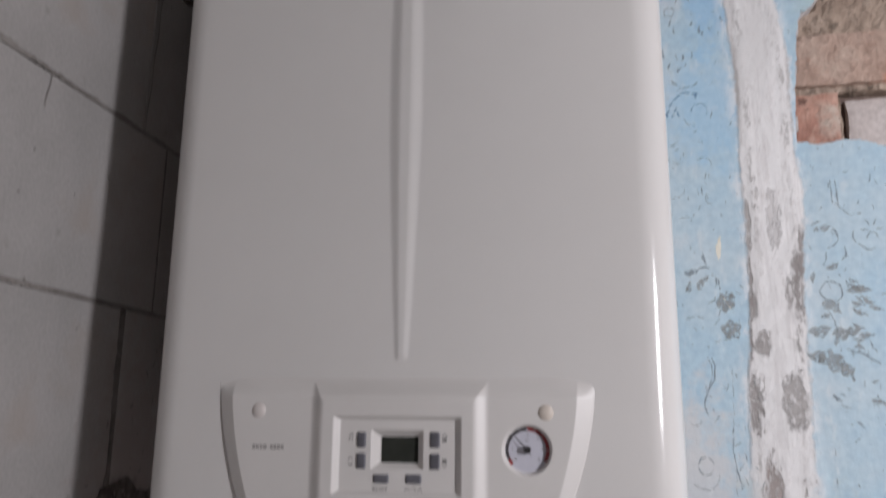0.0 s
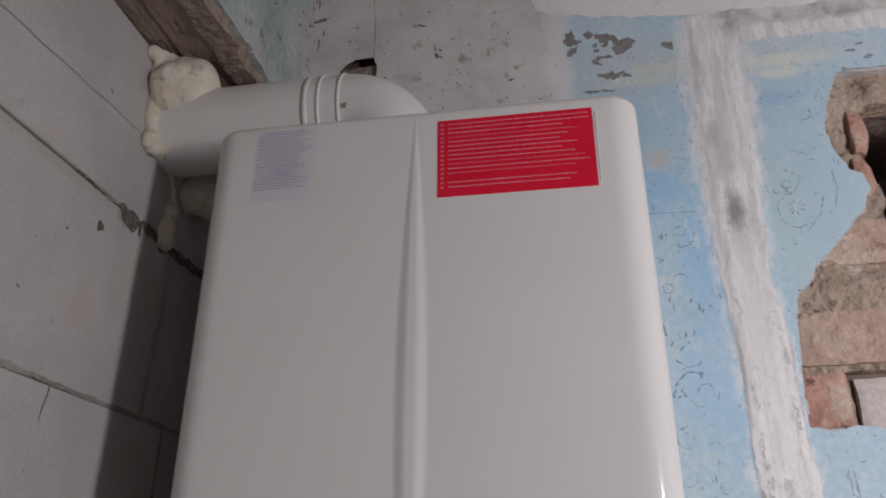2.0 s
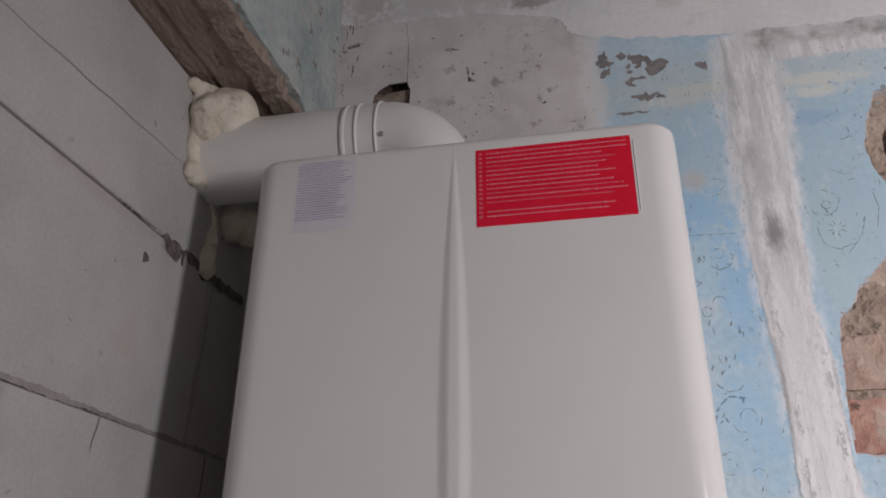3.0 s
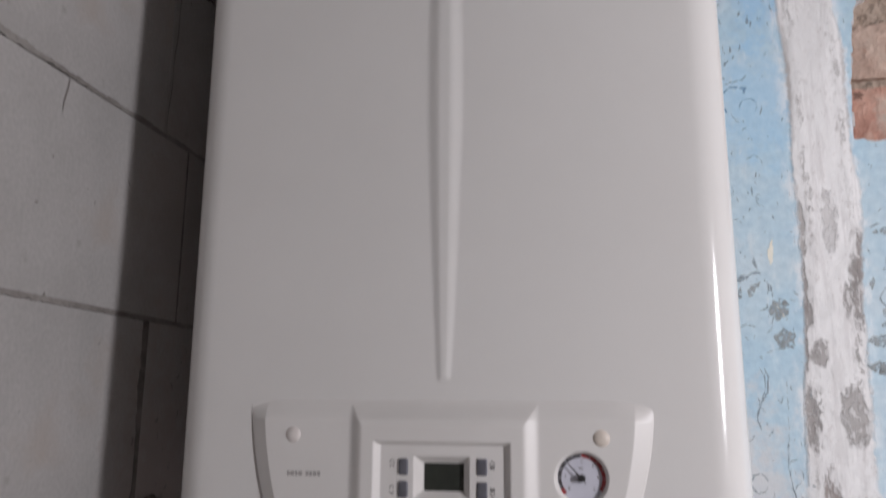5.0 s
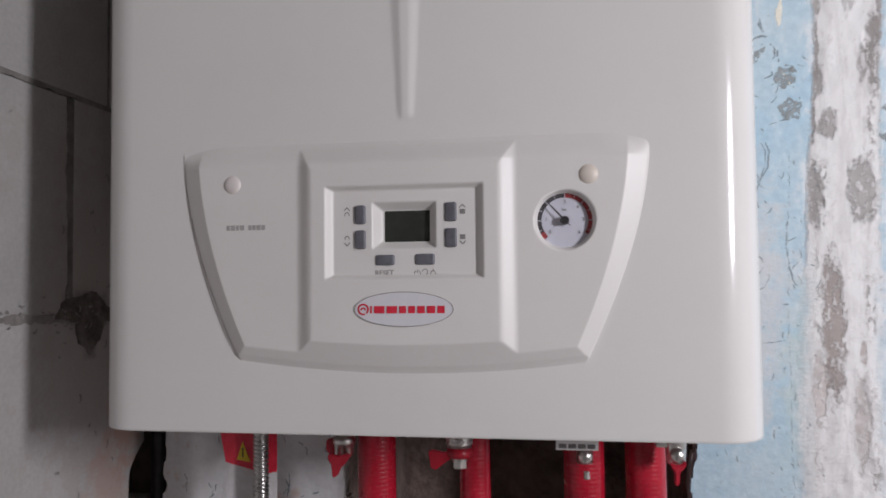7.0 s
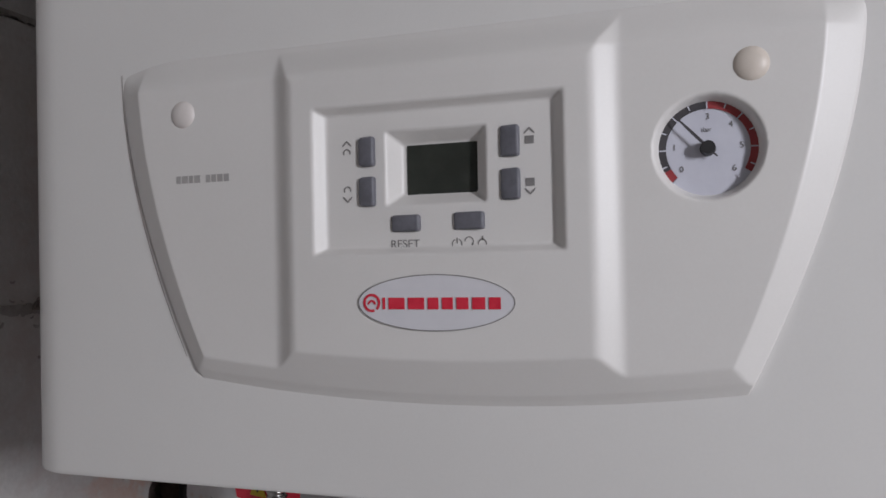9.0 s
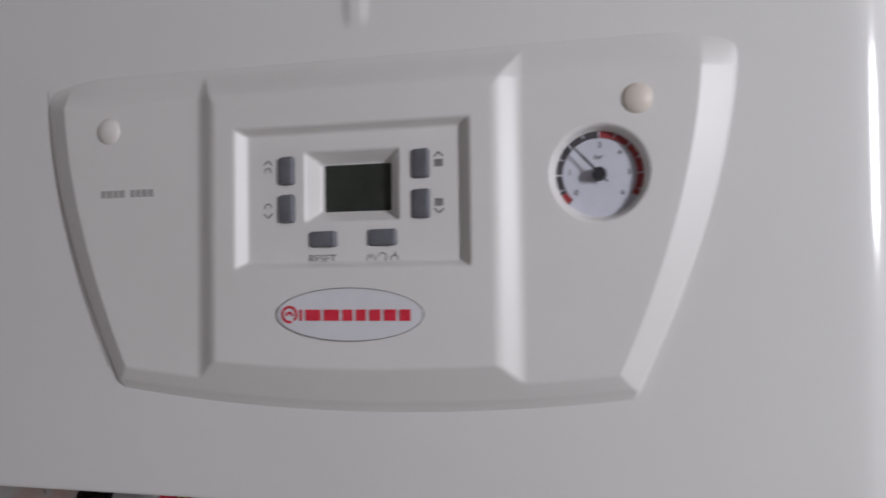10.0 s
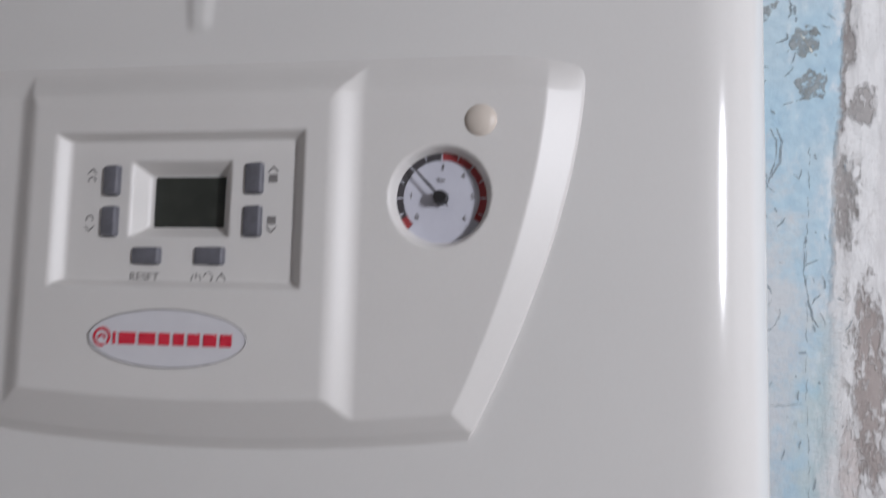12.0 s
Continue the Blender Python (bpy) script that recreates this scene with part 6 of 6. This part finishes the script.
# the flowered field beyond the chase
arc(ink, 0.41, 1.65, 0.0125, 160, -95, 0.0016)
arc(ink, 0.412, 1.633, 0.0165, -45, 40, 0.0015)
arc(ink, 0.456, 1.654, 0.0185, 165, 285, 0.0013)
arc(ink, 0.395, 1.63, 0.015, 20, -60, 0.0015)
for a in range(0, 360, 60):
    leaf(ink, 0.457 + 0.008 * math.cos(radians(a)), 1.658 + 0.008 * math.sin(radians(a)), 0.009, a, 0.22)
for x, z, q, an, wd in ((0.408, 1.66, 0.02, 8, 0.35), (0.402, 1.6645, 0.012, 20, 0.3), (0.414, 1.619, 0.015, 28, 0.5), (0.438, 1.59, 0.026, 0, 0.3), (0.4355, 1.578, 0.014, -12, 0.5), (0.447, 1.58, 0.014, -22, 0.4), (0.437, 1.5685, 0.018, -25, 0.35), (0.453, 1.571, 0.016, -15, 0.35),
                        (0.409, 1.5725, 0.022, -32, 0.65), (0.403, 1.5645, 0.012, 20, 0.5), (0.395, 1.55, 0.024, 8, 0.6), (0.421, 1.547, 0.03, 10, 0.5), (0.413, 1.541, 0.018, 65, 0.35), (0.401, 1.5125, 0.042, -35, 0.62), (0.39, 1.522, 0.022, -20, 0.4), (0.4185, 1.5065, 0.024, -58, 0.5), (0.3935, 1.606, 0.014, 75, 0.4)):
    leaf(ink_dark, x, z, q, an, wd)
brush(ink, [(0.418, 1.53), (0.436, 1.5245), (0.454, 1.512)], 0.0024)
brush(ink, [(0.4425, 1.541), (0.445, 1.532), (0.4495, 1.525)], 0.0024)
brush(ink, [(0.404, 1.575), (0.411, 1.558), (0.414, 1.535)], 0.0014)
for k in range(52):
    leaf(ink_dark, rnd.uniform(0.43, 0.57), rnd.uniform(1.46, 1.615), rnd.uniform(0.006, 0.02), rnd.gauss(-15, 18), rnd.uniform(0.22, 0.42))
for k in range(44):
    leaf(rnd.choice((ink, ink_dark)), rnd.uniform(0.392, 0.56), rnd.uniform(1.2, 1.5), rnd.uniform(0.005, 0.017), rnd.gauss(-20, 35), rnd.uniform(0.22, 0.5))
for k in range(9):
    arc(ink, rnd.uniform(0.4, 0.55), rnd.uniform(1.22, 1.72), rnd.uniform(0.008, 0.018), rnd.uniform(0, 360), rnd.choice((-1, 1)) * rnd.uniform(400, 620), 0.0013)
for x, z in ((0.42, 1.702), (0.4255, 1.7)):
    brush(ink, [(x, z + 0.014), (x + 0.001, z - 0.016)], 0.0017)
arc(ink, 0.443, 1.694, 0.02, 190, 290, 0.0014)
# scrolls right of the chase, higher up
arc(ink, 0.418, 2.062, 0.017, 100, -120, 0.0012)
arc(ink, 0.42, 2.058, 0.0055, 0, 340, 0.0012)
arc(ink, 0.425, 2.02, 0.021, 150, 330, 0.0012)
for a in range(10, 360, 45):
    leaf(ink, 0.426 + 0.008 * math.cos(radians(a)), 2.026 + 0.008 * math.sin(radians(a)), 0.008, a, 0.2)
brush(ink, [(0.43, 2.11), (0.452, 2.098), (0.466, 2.11)], 0.0012)
brush(ink, [(0.46, 2.04), (0.452, 2.015), (0.431, 1.99)], 0.0014)
brush(ink, [(0.475, 2.075), (0.478, 2.05), (0.47, 2.02)], 0.0013)
# a cluster of dark petals under the skim coat
for x, z, q, an, wd in ((0.168, 2.324, 0.022, 60, 0.6), (0.176, 2.312, 0.018, 10, 0.6), (0.173, 2.297, 0.018, 45, 0.5), (0.198, 2.324, 0.013, 80, 0.7), (0.22, 2.319, 0.024, -12, 0.55), (0.229, 2.31, 0.02, -50, 0.6), (0.206, 2.304, 0.008, 60, 0.7), (0.219, 2.304, 0.01, 40, 0.7), (0.207, 2.295, 0.008, 20, 0.7), (0.211, 2.281, 0.012, 10, 0.6), (0.223, 2.28, 0.01, 0, 0.5),
                        (0.206, 2.273, 0.014, -30, 0.45), (0.227, 2.253, 0.026, 4, 0.45), (0.21, 2.252, 0.01, -10, 0.4), (0.244, 2.246, 0.012, -15, 0.5), (0.197, 2.226, 0.024, 3, 0.2), (0.218, 2.226, 0.016, -8, 0.2), (0.303, 2.289, 0.016, -48, 0.6), (0.193, 2.2, 0.012, 20, 0.3)):
    leaf(petals, x, z, q * 1.3, an, wd * 1.1)
blot(petals, 0.2445, 2.2985, 0.0165, 0, 0.9)
for x, z, r in ((0.522, 2.222, 0.006), (0.535, 2.252, 0.006), (0.548, 2.262, 0.005), (0.555, 2.24, 0.007), (0.51, 2.198, 0.006)):
    blot(ink_dark, x, z, r, 0, 0.6)
brush(ink, [(0.452, 2.149), (0.462, 2.151), (0.47, 2.158)], 0.0018)
# chips, hairlines and stains in the bare render above the flue
brush(chips, [(-0.1245, 2.465), (-0.1225, 2.43), (-0.119, 2.4), (-0.1185, 2.36), (-0.119, 2.318)], 0.0015)
brush(chips, [(-0.027, 2.34), (-0.025, 2.325), (-0.0235, 2.312)], 0.0026)
leaf(chips, -0.0205, 2.314, 0.014, -30, 0.55)
leaf(chips, -0.045, 2.3765, 0.015, -18, 0.25)
for x, z, q in ((-0.211, 2.406, 0.013), (-0.2, 2.409, 0.009), (-0.222, 2.398, 0.007), (-0.205, 2.46, 0.012), (-0.18, 2.47, 0.01)):
    blot(chips, x, z, q * 0.55, 0, 0.6)
    for k in range(4):
        leaf(chips, x + rnd.gauss(0, q * 0.7), z + rnd.gauss(0, q * 0.4), q * rnd.uniform(0.4, 0.9), rnd.gauss(10, 35), 0.3)
for k in range(60):
    blot(chips, rnd.uniform(-0.2, 0.13), rnd.uniform(2.1, 2.43), rnd.choice((0.0006, 0.0009, 0.0012, 0.0022)) * rnd.uniform(0.7, 1.3))
for k in range(26):
    x, z, ln = rnd.gauss(-0.222, 0.012), rnd.uniform(2.2, 2.47), rnd.uniform(0.006, 0.028)
    brush(chips, [(x, z), (x + rnd.gauss(0, 0.002), z - ln * 0.5), (x + rnd.gauss(0, 0.003), z - ln)], rnd.uniform(0.0008, 0.003))
for x, z, n, spread in ((0.01, 2.275, 6, 0.008), (-0.06, 2.36, 6, 0.03), (0.08, 2.33, 8, 0.03), (0.128, 2.21, 10, 0.012), (-0.03, 2.24, 6, 0.02)):
    for k in range(n):
        leaf(chips, rnd.gauss(x, spread), rnd.gauss(z, spread), rnd.uniform(0.002, 0.009), rnd.uniform(0, 180), 0.3)
# small nicks and crumbs of old print all over
for k in range(1250):
    x, z = rnd.uniform(0.235, 0.62), rnd.uniform(1.1, 2.3)
    if 0.328 < x < 0.395 or not sound(x, z):
        continue
    a, ln = rnd.choice((rnd.uniform(0, math.tau), rnd.gauss(1.75, 0.35))), rnd.uniform(0.001, 0.004) * rnd.choice((1, 1, 1.6, 2.6))
    bow = rnd.uniform(-1, 1) * ln * 0.45
    stroke(ink, [(x + ln * u * math.cos(a) - bow * (1 - u * u) * math.sin(a), z + ln * u * math.sin(a) + bow * (1 - u * u) * math.cos(a)) for u in (-0.5, -0.3, -0.1, 0.1, 0.3, 0.5)], rnd.uniform(0.0005, 0.0013), py())
# faint scratches on the wall under the boiler
for k in range(46):
    x, z, ln, a = rnd.uniform(-0.3, -0.12), rnd.uniform(1.1, 1.26), rnd.uniform(0.006, 0.03), rnd.gauss(1.5, 0.6)
    brush(ink, [(x, z), (x + ln * 0.5 * math.cos(a), z + ln * 0.5 * math.sin(a)), (x + ln * math.cos(a + 0.4), z + ln * math.sin(a + 0.4))], rnd.uniform(0.0006, 0.0014))
for x, z, q in ((-0.118, 1.262, 0.016), (-0.13, 1.235, 0.012), (-0.2, 1.2, 0.012)):
    blot(ink, x, z, q * 0.6, 0, 0.8)
for b, mt in ((ink, PRINT), (ink_blue, PRINT_BLUE), (ink_dark, PRINT_DARK), (petals, PETAL), (chips, CHIPPED), (scuff, SCUFF)):
    # lay the print on the uneven wall
    for q in b.verts:
        p = ON_WALL @ Vector((q.co.x, 0, q.co.z))
        q.co.x, q.co.z = p.x, p.z
    vx, vz = np.array([q.co.x for q in b.verts]), np.array([q.co.z for q in b.verts])
    high = np.where((vx < -0.05) & (vz < 1.6), 0.0, finish_relief(vx, vz))
    for q, up in zip(b.verts, high):
        q.co.y += -PY - 0.00022 - up
    for f in b.faces:
        f.normal_update()
        if f.normal.y > 0:
            f.normal_flip()
    ob = part("chips" if b is chips else "scuff" if b is scuff else "stencil_pattern", b, mt, wall_back, "dark chips and cracks in the bare render" if b is chips else "cream brush mark" if b is scuff else "worn grey scroll and leaf stencil print")
    ob["kind"] = "stuff"
